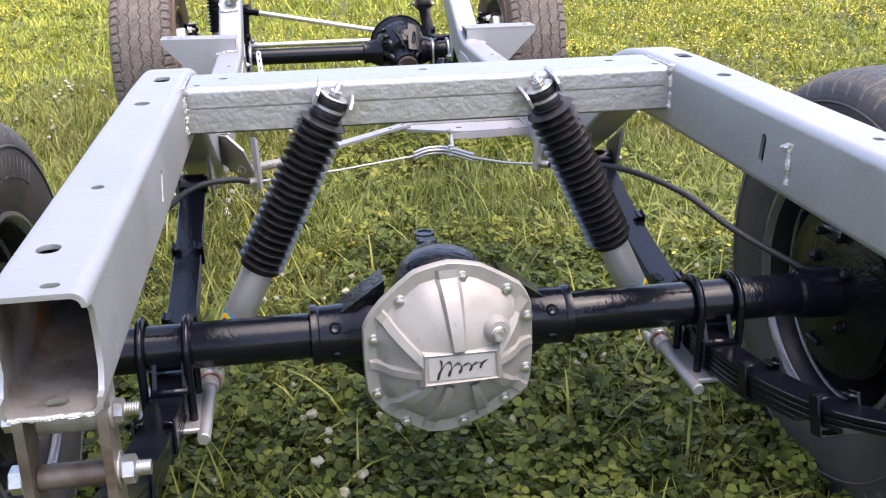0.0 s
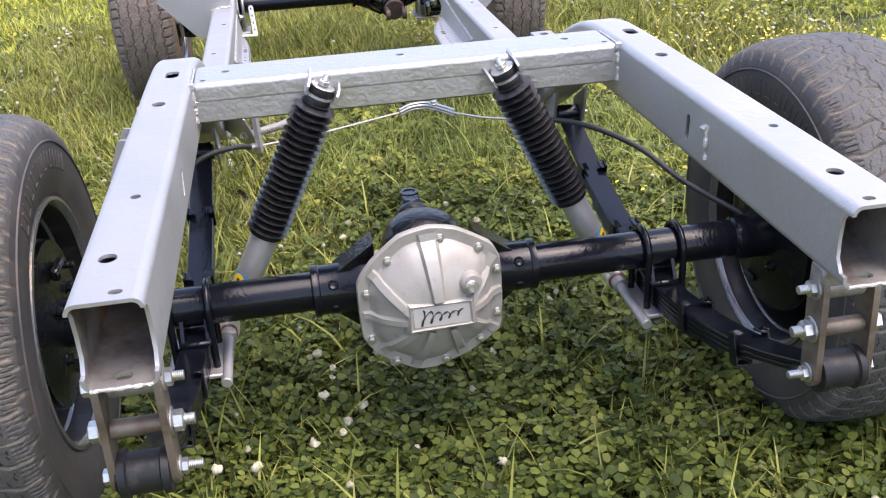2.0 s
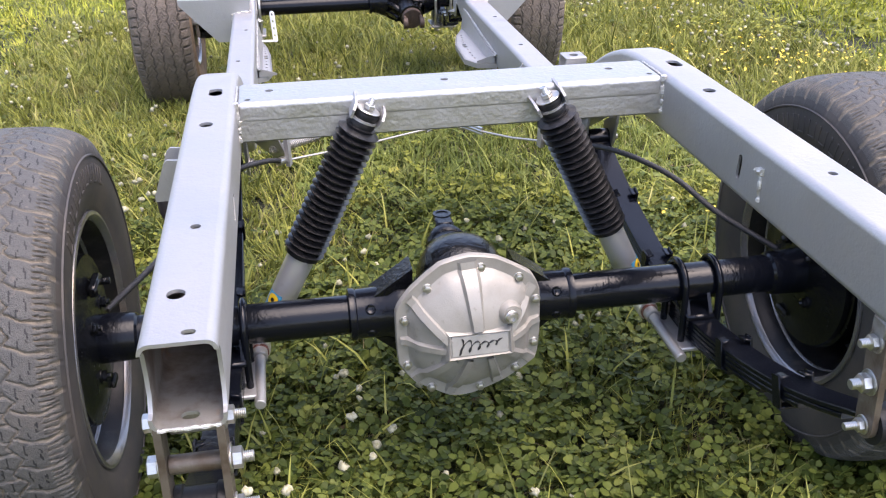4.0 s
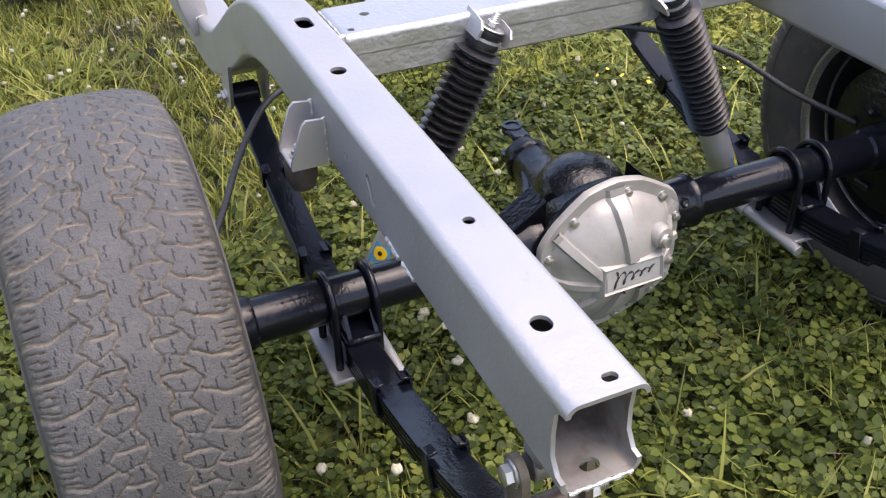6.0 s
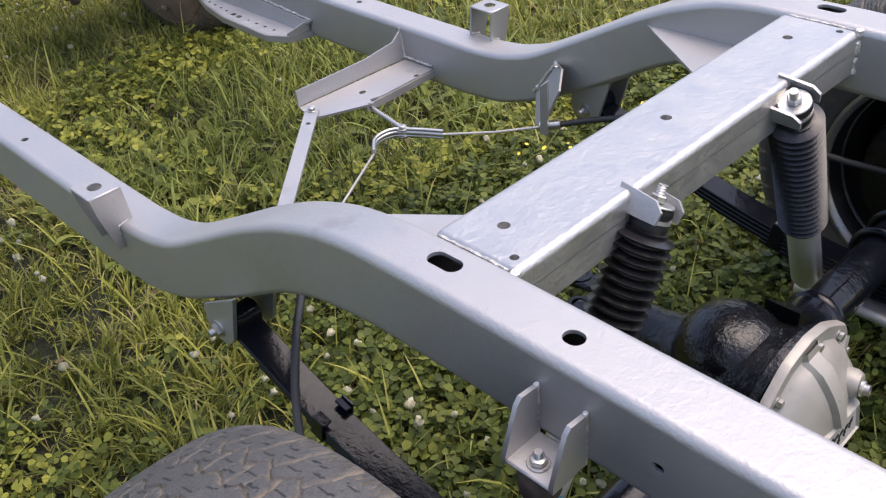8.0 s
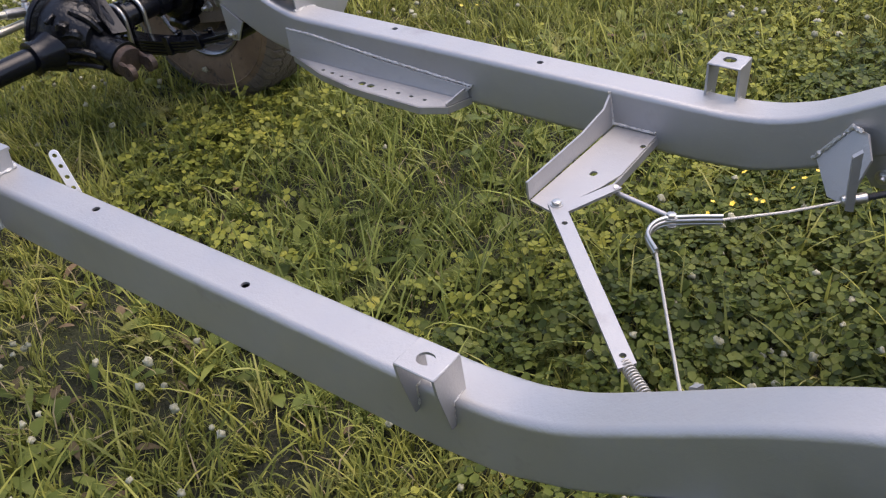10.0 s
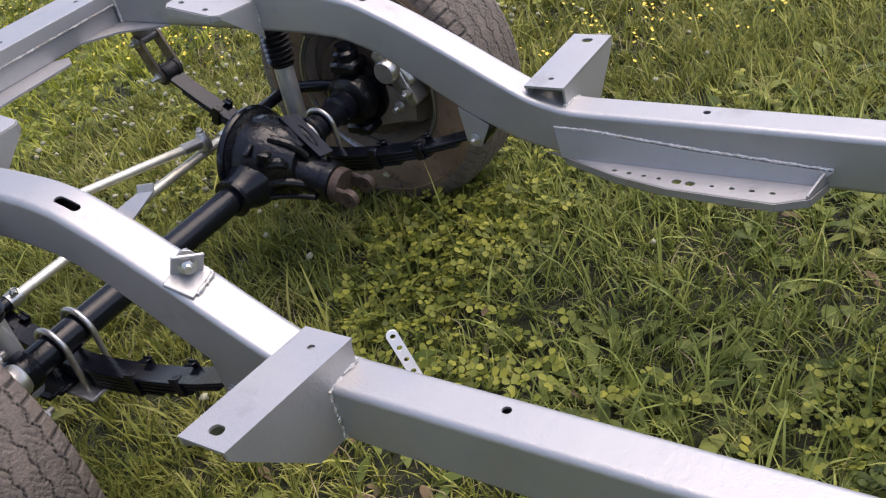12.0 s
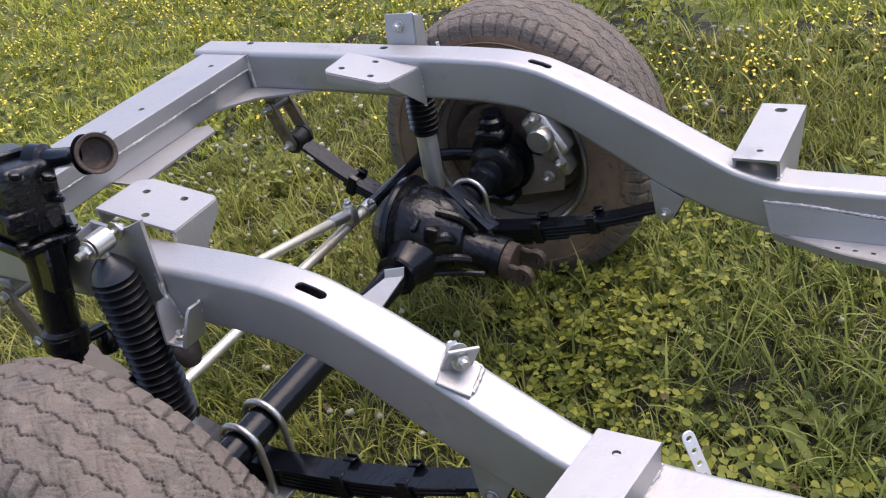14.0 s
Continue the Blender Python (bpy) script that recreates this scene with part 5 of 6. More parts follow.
# ---- steering ----
tie = thing("tie_rod", (0.0, 2.74, 0.29), "yellow zinc-plated tie rod ahead of the front axle", "tie rod")
part("rod", cyl((-0.37, 2.742, 0.316), (0.36, 2.742, 0.316), 0.0115, 20), GOLD, tie)
for s in (-1, 1):
    part("rod_end", join(cyl((s * (0.30 if s > 0 else 0.345), 2.742, 0.316), (s * 0.545, 2.742, 0.316), 0.015, 20), lathe([(0.0, -0.026), (0.018, -0.022), (0.021, -0.005), (0.015, 0.012), (0.009, 0.03), (0, 0.034)], (s * 0.558, 2.742, 0.314), (0, 0, 1), 20)), BLACK, tie, "black tie rod end")
    part("clamp", join(pipe((s * (0.28 if s > 0 else 0.335), 2.742, 0.316), (s * (0.31 if s > 0 else 0.365), 2.742, 0.316), 0.018, 0.006, 20), bolt((s * (0.295 if s > 0 else 0.35), 2.730, 0.336), (0, -1, 0), 0.007, 0.008, 0.006)), ZINC, tie)
drag = thing("drag_link", (0.0, 2.78, 0.36), "yellow zinc-plated drag link from tie rod to steering box", "drag link")
p0, p1 = Vector((0.225, 2.735, 0.345)), Vector((-0.405, 2.80, 0.455))
part("rod", cyl(p0.lerp(p1, 0.08), p0.lerp(p1, 0.9), 0.0105, 20), GOLD, drag)
part("joint", join(lathe([(0.0, -0.022), (0.017, -0.018), (0.019, 0.0), (0.014, 0.014), (0.008, 0.026), (0, 0.028)], p0, (0, 0, 1), 20), bolt(p0 + Vector((0, 0, 0.02)), (0, 0, 1), 0.009, 0.010, 0.006), cyl(p0, p0.lerp(p1, 0.1), 0.014, 16)), ZINC, drag)
part("joint", join(lathe([(0.0, -0.022), (0.017, -0.018), (0.019, 0.0), (0.014, 0.014), (0.008, 0.026), (0, 0.028)], p1, (0, 0, 1), 20), cyl(p0.lerp(p1, 0.86), p1, 0.014, 16)), BLACK, drag)
box_th = thing("steering_box", (-0.46, 2.76, 0.50), "greasy black cast steering box bolted outside the rail", "steering box")
O = Vector((-0.458, 2.765, 0.778))
lean = pose(0, 0, 0, 0, 10, -8)
part("body", box(O, (0.085, 0.105, 0.115), 0.014, lean, 3), BLACK_ROUGH, box_th)
part("sector_housing", lathe([(0.036, 0), (0.036, -0.06), (0.030, -0.07), (0.028, -0.19), (0.036, -0.195), (0.036, -0.225), (0.02, -0.23)], O + Vector((0.008, 0.0, -0.04)), lean @ Vector((0, 0, 1)), 28), BLACK_ROUGH, box_th)
for nm, v, sz in (("flange", (0, 0.0, -0.065), (0.10, 0.13, 0.016)), ("top_cover", (0, 0.03, 0.062), (0.07, 0.05, 0.014)), ("boss", (-0.03, -0.03, -0.02), (0.05, 0.05, 0.03)), ("boss", (0.0, -0.045, -0.10), (0.03, 0.04, 0.09)), ("side_cover", (-0.045, 0.02, 0.02), (0.014, 0.05, 0.06))):
    part(nm, box(O + lean @ Vector(v), sz, 0.004, lean), BLACK_ROUGH, box_th)
for v in ((-0.04, -0.055, -0.058), (0.04, -0.055, -0.058), (-0.04, 0.055, -0.058), (0.02, -0.06, 0.03), (-0.025, -0.055, 0.045), (0.028, -0.055, -0.005)):
    part("bolt", bolt(O + lean @ Vector(v), lean @ Vector((0, -0.3, 1)), 0.009, 0.009), BLACK_ROUGH, box_th)
sh0, sh1 = Vector((-0.418, 2.752, 0.818)), Vector((-0.391, 2.618, 0.830))
sd = (sh1 - sh0).normalized()
part("input_shaft", join(lathe([(0.028, 0), (0.024, 0.02), (0.016, 0.025), (0.014, 0.075), (0.019, 0.085), (0.03, 0.098)], sh0, sd, 24)), BLACK, box_th)
part("coupling", lathe([(0.0, -0.048), (0.020, -0.046), (0.021, -0.022), (0.028, -0.008), (0.0305, 0.012), (0.029, 0.015), (0.024, 0.0135), (0.0215, -0.006), (0.0, -0.014)], (-0.394, 2.640, 0.827), (-0.42, -0.82, 0.34), 32), RUST, box_th, "open rusty shaft coupling")
pm = O + Vector((-0.035, 0.0, -0.262))
part("pitman_arm", join(cyl(pm + Vector((0, 0, -0.014)), pm + Vector((0, 0, 0.03)), 0.028, 24), tube([pm, pm + Vector((0.02, 0.015, -0.008)), Vector((-0.405, 2.80, 0.482))], 0.013, 10), bolt(pm + Vector((0, 0, -0.014)), (0, 0, -1), 0.016, 0.014, 0.008)), BLACK, box_th)
part("mount_plate", sheet([(-0.432, 2.69, 0.60), (-0.432, 2.87, 0.60), (-0.432, 2.86, 0.72), (-0.432, 2.70, 0.74)], 0.008), SILVER, box_th, "silver steering box mounting plate")


# ---- wheels ----
def tri_wave(v):
    return 2 * abs(v - math.floor(v + 0.5)) * 2 - 1


def groove(dist, half):
    t = (half * 1.5 - abs(dist)) / (half * 0.9)
    return max(0.0, min(1.0, t))


def step_wave(v):
    return max(-1.0, min(1.0, 2.6 * tri_wave(v)))


def tread_rear(u, a):
    """Depth of the tread pattern: worn all-terrain ribs. u runs across from -1 to 1, a is the angle in pitches. Past 1: a thin dark slit."""
    if u < 0:
        a = a + 0.5
    u = u + 0.006 * math.sin(13 * a + 7 * u) + 0.003 * math.sin(29.3 * a + 17 * u)
    a = a + 0.020 * math.sin(23 * u + 5 * a)
    side = abs(u)
    a = a + 0.05 * math.sin(0.9 * a + 3 * u) + 0.03 * math.sin(2.3 * a)
    worn = 0.78 + 0.22 * math.sin(1.7 * a + 4 * side) * math.sin(0.61 * a + u)
    # jagged edge of the smooth middle rib, then a zigzag
    d = worn * groove(side - 0.17 - 0.034 * step_wave(a), 0.012)
    zig = 0.46 + 0.085 * tri_wave(a + 0.25)
    d = max(d, worn * groove(side - zig, 0.011))
    k = a - round(a)
    if 0.16 < side < zig:
        d = max(d, worn * groove(k, 0.040))
        h = a + 0.5 - 0.8 * (side - 0.30)
        h -= round(h)
        d = max(d, 0.5 * groove(h, 0.020))
    elif side > zig + 0.03:
        h = a + 0.5 - 0.30 * math.sin(4.6 * (side - 0.50))
        h -= round(h)
        d = max(d, worn * groove(h, 0.034 + 0.05 * (side - 0.5)))
        if side > 0.84:
            q = 5 * a
            q -= round(q)
            d = max(d, 0.9 * groove(q, 0.11))
    if d < 0.05:
        for u0, shift, lean in ((0.06, 0.1, 0.03), (0.26, 0.3, -0.03), (0.34, 0.72, 0.02), (0.58, 0.05, 0.03), (0.66, 0.45, -0.02), (0.76, 0.78, 0.03)):
            q = a + shift
            q -= round(q)
            if abs(q) < 0.20 and abs(side - u0 - lean * q) < 0.0105:
                return 1.8
    return d


def tread_front(u, a):
    """Depth of the tread pattern: zigzag ribs with blocks on the shoulders."""
    d = 0.0
    for u0 in (-0.72, -0.36, 0.0, 0.36, 0.72):
        d = max(d, groove(u - u0 - 0.034 * tri_wave(a * 1.5 + u0 * 0.7) - 0.014 * math.sin(6.1 * a + 3 * u0) - 0.01 * math.sin(2.2 * a + 7 * u0), 0.011))
    if abs(u) > 0.78:
        k = a * 1.5 + 0.3 * u
        k -= round(k)
        d = max(d, groove(k, 0.09))
    else:
        k = a * 3 + 0.7 * tri_wave(3.1 * u) + 0.3 * math.sin(2.7 * a)
        k -= round(k)
        d = max(d, 0.5 * groove(k, 0.09) * (1 if math.sin(3.3 * a + 11 * u) > -0.2 else 0))
    return d


def tyre_mesh(name, pattern, pitches, tread_mat, side_mat, NA, NU, R=0.347):
    """A tyre about the x axis: carved tread, rounded shoulders and sidewalls."""
    hw = 0.100
    prof = []
    for k in range(NU + 1):
        u = -1 + 2 * k / NU
        x = u * hw
        prof.append((x, R - 0.005 * u * u - 0.014 * abs(u) ** 5, u))
    side = [(0.1040, 0.321), (0.1068, 0.313), (0.1090, 0.306), (0.1103, 0.302), (0.1115, 0.285), (0.1125, 0.268), (0.112, 0.25), (0.108, 0.232), (0.103, 0.218), (0.102, 0.214), (0.094, 0.204), (0.086, 0.197)]
    full = [(-x, r, None) for x, r in side[::-1]] + prof + [(x, r, None) for x, r in side]
    xs = np.array([p[0] for p in full])
    rs = np.array([p[1] for p in full])
    M = len(full)
    verts = np.zeros((NA, M, 3))
    deep = np.zeros((NA, M))
    slit = np.zeros((NA, M))
    for i in range(NA):
        a = i / NA * pitches
        r = rs.copy()
        for j, (x, rr, u) in enumerate(full):
            if u is not None:
                dd = pattern(u, a)
                if dd > 1:
                    slit[i, j] = dd - 1
                    dd = 0.0
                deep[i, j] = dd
                r[j] -= (0.0040 if pattern is tread_rear else 0.0048) * dd
            elif rr > 0.295:
                k = a * (1 if pattern is tread_rear else 1.5) + 0.28 * math.copysign(1, x) + (0.37 * (4 if x > 0 else 0) if pattern is tread_rear else 0)
                k -= round(k)
                xs_push = 0.0035 * groove(k, 0.075) * (rr - 0.295) / 0.03
                r[j] -= xs_push * 1.5
                deep[i, j] = 0.8 * groove(k, 0.075) if rr > 0.304 else 0
        g = 2 * math.pi * i / NA
        verts[i, :, 0] = xs
        verts[i, :, 1] = r * math.cos(g)
        verts[i, :, 2] = r * math.sin(g)
    idx = np.arange(NA * M).reshape(NA, M)
    q = np.stack([idx[:, :-1], idx[:, 1:], np.roll(idx, -1, 0)[:, 1:], np.roll(idx, -1, 0)[:, :-1]], -1).reshape(-1, 4)
    me = bpy.data.meshes.new(name)
    me.from_pydata(verts.reshape(-1, 3).tolist(), [], q.tolist())
    col = np.tile(np.arange(M - 1), NA)
    mi = np.where((col < 10) | (col >= M - 11), 1, 0)
    for m in (tread_mat, side_mat):
        me.materials.append(m.m)
    me.polygons.foreach_set("material_index", mi.astype(np.int32))
    groove_depth = me.attributes.new("groove_depth", "FLOAT", "POINT")
    groove_depth.data.foreach_set("value", deep.reshape(-1).astype(np.float32))
    cuts = me.attributes.new("slit", "FLOAT", "POINT")
    cuts.data.foreach_set("value", slit.reshape(-1).astype(np.float32))
    me.polygons.foreach_set("use_smooth", [True] * len(me.polygons))
    me.set_sharp_from_angle(angle=radians(50))
    me.update()
    return me


def wheel(at, label, mesh, inner_mat, side_mat, s):
    """A wheel whose inner side looks towards -s along x."""
    th = thing("wheel", at, label, "wheel", "wheels of the chassis")
    ty = new("tyre", mesh)
    ty.parent = th
    tagged(ty, "worn tyre, muddy grooves at the rear, painted groove shade at the front")
    th.matrix_basis = Matrix.Translation(at)
    o = Vector(at)

    def add(name, bm, mat, parent=None, label=""):
        ob = new(name, finish(bm, mat, name))
        ob.parent = parent or th
        return tagged(ob, label)
    rim = add("rim", lathe([(0.203, -0.092), (0.205, -0.096), (0.199, -0.098), (0.191, -0.088), (0.187, -0.06), (0.168, -0.03), (0.166, 0.02), (0.183, 0.05), (0.187, 0.085), (0.199, 0.098), (0.205, 0.096),
                            (0.203, 0.090), (0.192, 0.080), (0.189, 0.05), (0.172, 0.022), (0.174, -0.028), (0.192, -0.058), (0.195, -0.086)], (0, 0, 0), (s, 0, 0), 72, True), inner_mat, None, "steel wheel rim")
    add("rim_edge", lathe([(0.2045, -0.0965), (0.209, -0.099), (0.208, -0.1035), (0.202, -0.1045), (0.196, -0.099), (0.1935, -0.094), (0.197, -0.096)], (0, 0, 0), (s, 0, 0), 72, True), RIM_EDGE, rim, "bright worn rim edge")
    if inner_mat is RIM:
        add("outer_rim_edge", lathe([(0.2045, 0.0965), (0.209, 0.099), (0.208, 0.1035), (0.202, 0.1045), (0.196, 0.099), (0.1935, 0.094), (0.197, 0.096)], (0, 0, 0), (s, 0, 0), 72, True), RIM_EDGE, rim, "bright worn rim edge")
    add("rim_bead", lathe([(0.190, -0.064), (0.1855, -0.060), (0.1835, -0.052), (0.186, -0.048), (0.189, -0.055)], (0, 0, 0), (s, 0, 0), 72, True), RIM_EDGE, rim, "bright worn ring inside the rim")
    disc = lathe([(0.042, 0.030), (0.075, 0.030), (0.085, 0.038), (0.130, 0.052), (0.150, 0.040), (0.171, 0.020), (0.171, 0.015), (0.148, 0.035), (0.128, 0.047), (0.085, 0.033), (0.075, 0.025), (0.042, 0.025)], (0, 0, 0), (s, 0, 0), 60, True)
    add("disc", disc, inner_mat, rim)
    for k in range(5):
        g = 2 * math.pi * k / 5
        add("wheel_nut", hexhead(Vector((s * 0.03, 0.057 * math.cos(g), 0.057 * math.sin(g))), (s, 0, 0), 0.011, 0.014), ZINC, rim)
    # raised bars for the sidewall's moulded writing
    for face in (-1, 1):
        bits = []
        for k in range(9):
            g = radians(60 + k * 7.5)
            c = Vector((face * 0.1122, 0.268 * math.cos(g), 0.268 * math.sin(g)))
            rot = Matrix.Rotation(g, 4, "X")
            bits += [box(c + rot @ Vector((0, 0, dz)), (0.0022, 0.030, 0.004), 0.0006, rot) for dz in (-0.010, 0.010)]
            bits += [box(c + rot @ Vector((0, dy, 0)), (0.0022, 0.004, 0.020), 0.0006, rot) for dy in (-0.013,)]
        tagged(add("moulded_band", join(*bits), side_mat, ty, "raised moulded bars on the sidewall"), kind="stuff")
        add("sidewall_ring", lathe([(0.2935, 0.110), (0.2955, 0.1130), (0.2975, 0.1130), (0.2995, 0.109)], (0, 0, 0), (face, 0, 0), 90, True), side_mat, ty)
    return th


# dried mud lies in the grooves of the rear tread
attr = TYRE.t.nodes.new("ShaderNodeAttribute")
attr.attribute_name = "groove_depth"
clump = TYRE.t.nodes.new("ShaderNodeMath")
clump.operation = "MULTIPLY"
TYRE.t.links.new(attr.outputs["Fac"], clump.inputs[0])
TYRE.t.links.new(TYRE.ramp(TYRE.noise(34), 0.32, 0.52), clump.inputs[1])
TYRE.mix(clump.outputs["Value"], (0.185, 0.152, 0.108))
nick = TYRE.t.nodes.new("ShaderNodeAttribute")
nick.attribute_name = "slit"
TYRE.mix(TYRE.ramp(nick.outputs["Fac"], 0.30, 0.50), (0.006, 0.006, 0.007))
# front tread: shade of the grooves mixed into the colour by their depth
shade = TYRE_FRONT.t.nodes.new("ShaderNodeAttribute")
shade.attribute_name = "groove_depth"
groove_shade = TYRE_FRONT.t.nodes.new("ShaderNodeMath")
groove_shade.operation = "MULTIPLY"
TYRE_FRONT.t.links.new(shade.outputs["Fac"], groove_shade.inputs[0])
TYRE_FRONT.t.links.new(TYRE_FRONT.ramp(TYRE_FRONT.noise(26), 0.30, 0.55), groove_shade.inputs[1])
TYRE_FRONT.mix(groove_shade.outputs["Value"], (0.048, 0.042, 0.037))
rear_tyre = tyre_mesh("rear_tyre", tread_rear, 54, TYRE, SIDEWALL, 1200, 104)
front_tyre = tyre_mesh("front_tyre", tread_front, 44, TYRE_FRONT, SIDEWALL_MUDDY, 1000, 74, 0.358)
RW, FW = 0.703, 0.716
for s in (-1, 1):
    wheel((s * RW, 0, AZ), "rear wheel with a chunky worn all-terrain tyre and black steel rim", rear_tyre, RIM, SIDEWALL, s)
    wheel((s * FW, FY, FZ - 0.003), "front wheel with a zigzag-ribbed worn tyre and rusted steel rim", front_tyre, RIM_RUST, SIDEWALL_MUDDY, s)


# ---- lawn ----
rng = np.random.default_rng(7)


def value_noise(x, y, cell, seed):
    """Smooth random field between 0 and 1."""
    r = np.random.default_rng(seed)
    g = r.random((128, 128))
    fx, fy = x / cell + 40.0, y / cell + 40.0
    ix, iy = np.floor(fx).astype(int), np.floor(fy).astype(int)
    tx, ty = fx - ix, fy - iy
    tx, ty = tx * tx * (3 - 2 * tx), ty * ty * (3 - 2 * ty)
    a, b = g[ix % 128, iy % 128], g[(ix + 1) % 128, iy % 128]
    c, d = g[ix % 128, (iy + 1) % 128], g[(ix + 1) % 128, (iy + 1) % 128]
    return (a * (1 - tx) + b * tx) * (1 - ty) + (c * (1 - tx) + d * tx) * ty


def ground_z(x, y):
    near = np.exp(-(np.maximum(0, np.abs(x) - 1.2) ** 2 + np.maximum(0, np.abs(y - 1.3) - 2.2) ** 2))
    return GROUND + 0.001 + 0.012 * (value_noise(x, y, 0.35, 3) - 0.5) + 0.05 * (1 - near) * (value_noise(x, y, 1.6, 4) - 0.4)


NEAR = (-1.5, 2.2, -0.95, 4.0)
MID = (-2.7, 3.6, -1.7, 6.5)
OUTER = (-10.0, 12.0, -9.0, 17.0)
FAR = (-4.5, 7.0, -2.6, 11.5)


def scatter(n, area, outside=None):
    x = rng.uniform(area[0], area[1], n)
    y = rng.uniform(area[2], area[3], n)
    keep = np.ones(n, bool)
    if outside:
        keep &= ~((x > outside[0]) & (x < outside[1]) & (y > outside[2]) & (y < outside[3]))
    for wy, wx in ((0, RW), (FY, FW)):
        keep &= ~((np.abs(np.abs(x) - wx) < 0.10) & (np.abs(y - wy) < 0.13))
    return x[keep], y[keep]


def stuff_mesh(name, verts, faces, mat, label, category):
    """One mesh from arrays of points and of equal-sided faces."""
    me = bpy.data.meshes.new(name)
    nf = sum(len(f) for f in faces)
    nl = sum(f.size for f in faces)
    me.vertices.add(len(verts))
    me.vertices.foreach_set("co", verts.astype(np.float32).ravel())
    me.loops.add(nl)
    me.loops.foreach_set("vertex_index", np.concatenate([f.ravel() for f in faces]).astype(np.int32))
    me.polygons.add(nf)
    tot = np.concatenate([np.full(len(f), f.shape[1]) for f in faces])
    me.polygons.foreach_set("loop_start", (np.cumsum(tot) - tot).astype(np.int32))
    me.polygons.foreach_set("use_smooth", [True] * nf)
    me.update(calc_edges=True)
    me.validate()
    me.materials.append(mat.m)
    return tagged(new(name, me), label, category, kind="stuff")


def foliage(name, color, dark, dry, amount, hue, rough=0.55, see_through=0.35):
    """Leaf material that lets some light through, with variation per leaf and per patch."""
    m = Mat(name, color, rough, 0.0, 0.0, 0.16)
    m.stain(2.2, 0.35, 0.7, dark).stain(5.5, 0.55, 0.8, dry).vary(amount, hue, True)
    t = m.t
    tr = t.nodes.new("ShaderNodeBsdfTranslucent")
    mx = t.nodes.new("ShaderNodeMixShader")
    mx.inputs[0].default_value = see_through
    t.links.new(m.base, tr.inputs["Color"])
    t.links.new(m.b.outputs["BSDF"], mx.inputs[1])
    t.links.new(tr.outputs["BSDF"], mx.inputs[2])
    t.links.new(mx.outputs["Shader"], t.nodes["Material Output"].inputs["Surface"])
    return m


def blades(name, x, y, length, width, lean, mat, label, category="grass"):
    """Bent tapering blades, two segments and a tip each."""
    n = len(x)
    a = rng.uniform(0, 2 * math.pi, n)
    z = ground_z(x, y)
    dx, dy = np.cos(a), np.sin(a)
    wx, wy = -dy * width / 2, dx * width / 2
    turn = rng.normal(0, 0.5, n)
    sx, sy = wx * np.cos(turn) - wy * np.sin(turn), wx * np.sin(turn) + wy * np.cos(turn)
    h1, h2 = 0.5 * length * np.cos(lean * 0.45), length * np.cos(lean)
    o1, o2 = 0.5 * length * np.sin(lean * 0.45), length * np.sin(lean)
    v = np.zeros((n, 5, 3))
    v[:, 0] = np.stack([x - sx * 0.8, y - sy * 0.8, z], -1)
    v[:, 1] = np.stack([x + sx * 0.8, y + sy * 0.8, z], -1)
    v[:, 2] = np.stack([x + dx * o1 + sx, y + dy * o1 + sy, z + h1], -1)
    v[:, 3] = np.stack([x + dx * o1 - sx, y + dy * o1 - sy, z + h1], -1)
    v[:, 4] = np.stack([x + dx * o2, y + dy * o2, z + h2], -1)
    b = np.arange(n)[:, None] * 5
    return stuff_mesh(name, v.reshape(-1, 3), [b + np.array([[0, 1, 2, 3]]), b + np.array([[3, 2, 4]])], mat, label, category)


def clover(name, x, y, height, size, mat, label):
    """Three-part leaves of two folded halves each, tilted every way."""
    n = len(x)
    z = ground_z(x, y) + height
    a0 = rng.uniform(0, 2 * math.pi, n)
    tx, ty = rng.normal(0, 0.32, n), rng.normal(0, 0.32, n)
    out, faces = [], []
    base = 0
    b = np.arange(n)[:, None]
    for k in range(3):
        a = a0 + k * 2.094 + rng.normal(0, 0.12, n)
        dx, dy = np.cos(a), np.sin(a)
        v = np.zeros((n, 6, 3))
        droop = rng.normal(-0.05, 0.18, n)
        for j, (u, w, h) in enumerate(((0.06, 0, 0), (0.50, 0.50, 0.12), (0.98, 0.42, 0.10), (1.10, 0.0, 0.0), (0.98, -0.42, 0.10), (0.50, -0.50, 0.12))):
            px, py = (dx * u - dy * w) * size, (dy * u + dx * w) * size
            v[:, j, 0], v[:, j, 1] = x + px, y + py
            v[:, j, 2] = z + tx * px + ty * py + (h + droop * u) * size
        out.append(v.reshape(-1, 3))
        o = base + b * 6
        faces.append(o + np.array([[0, 1, 2, 3]]))
        faces.append(o + np.array([[0, 3, 4, 5]]))
        base += n * 6
    return stuff_mesh(name, np.concatenate(out), faces, mat, label, "clover")


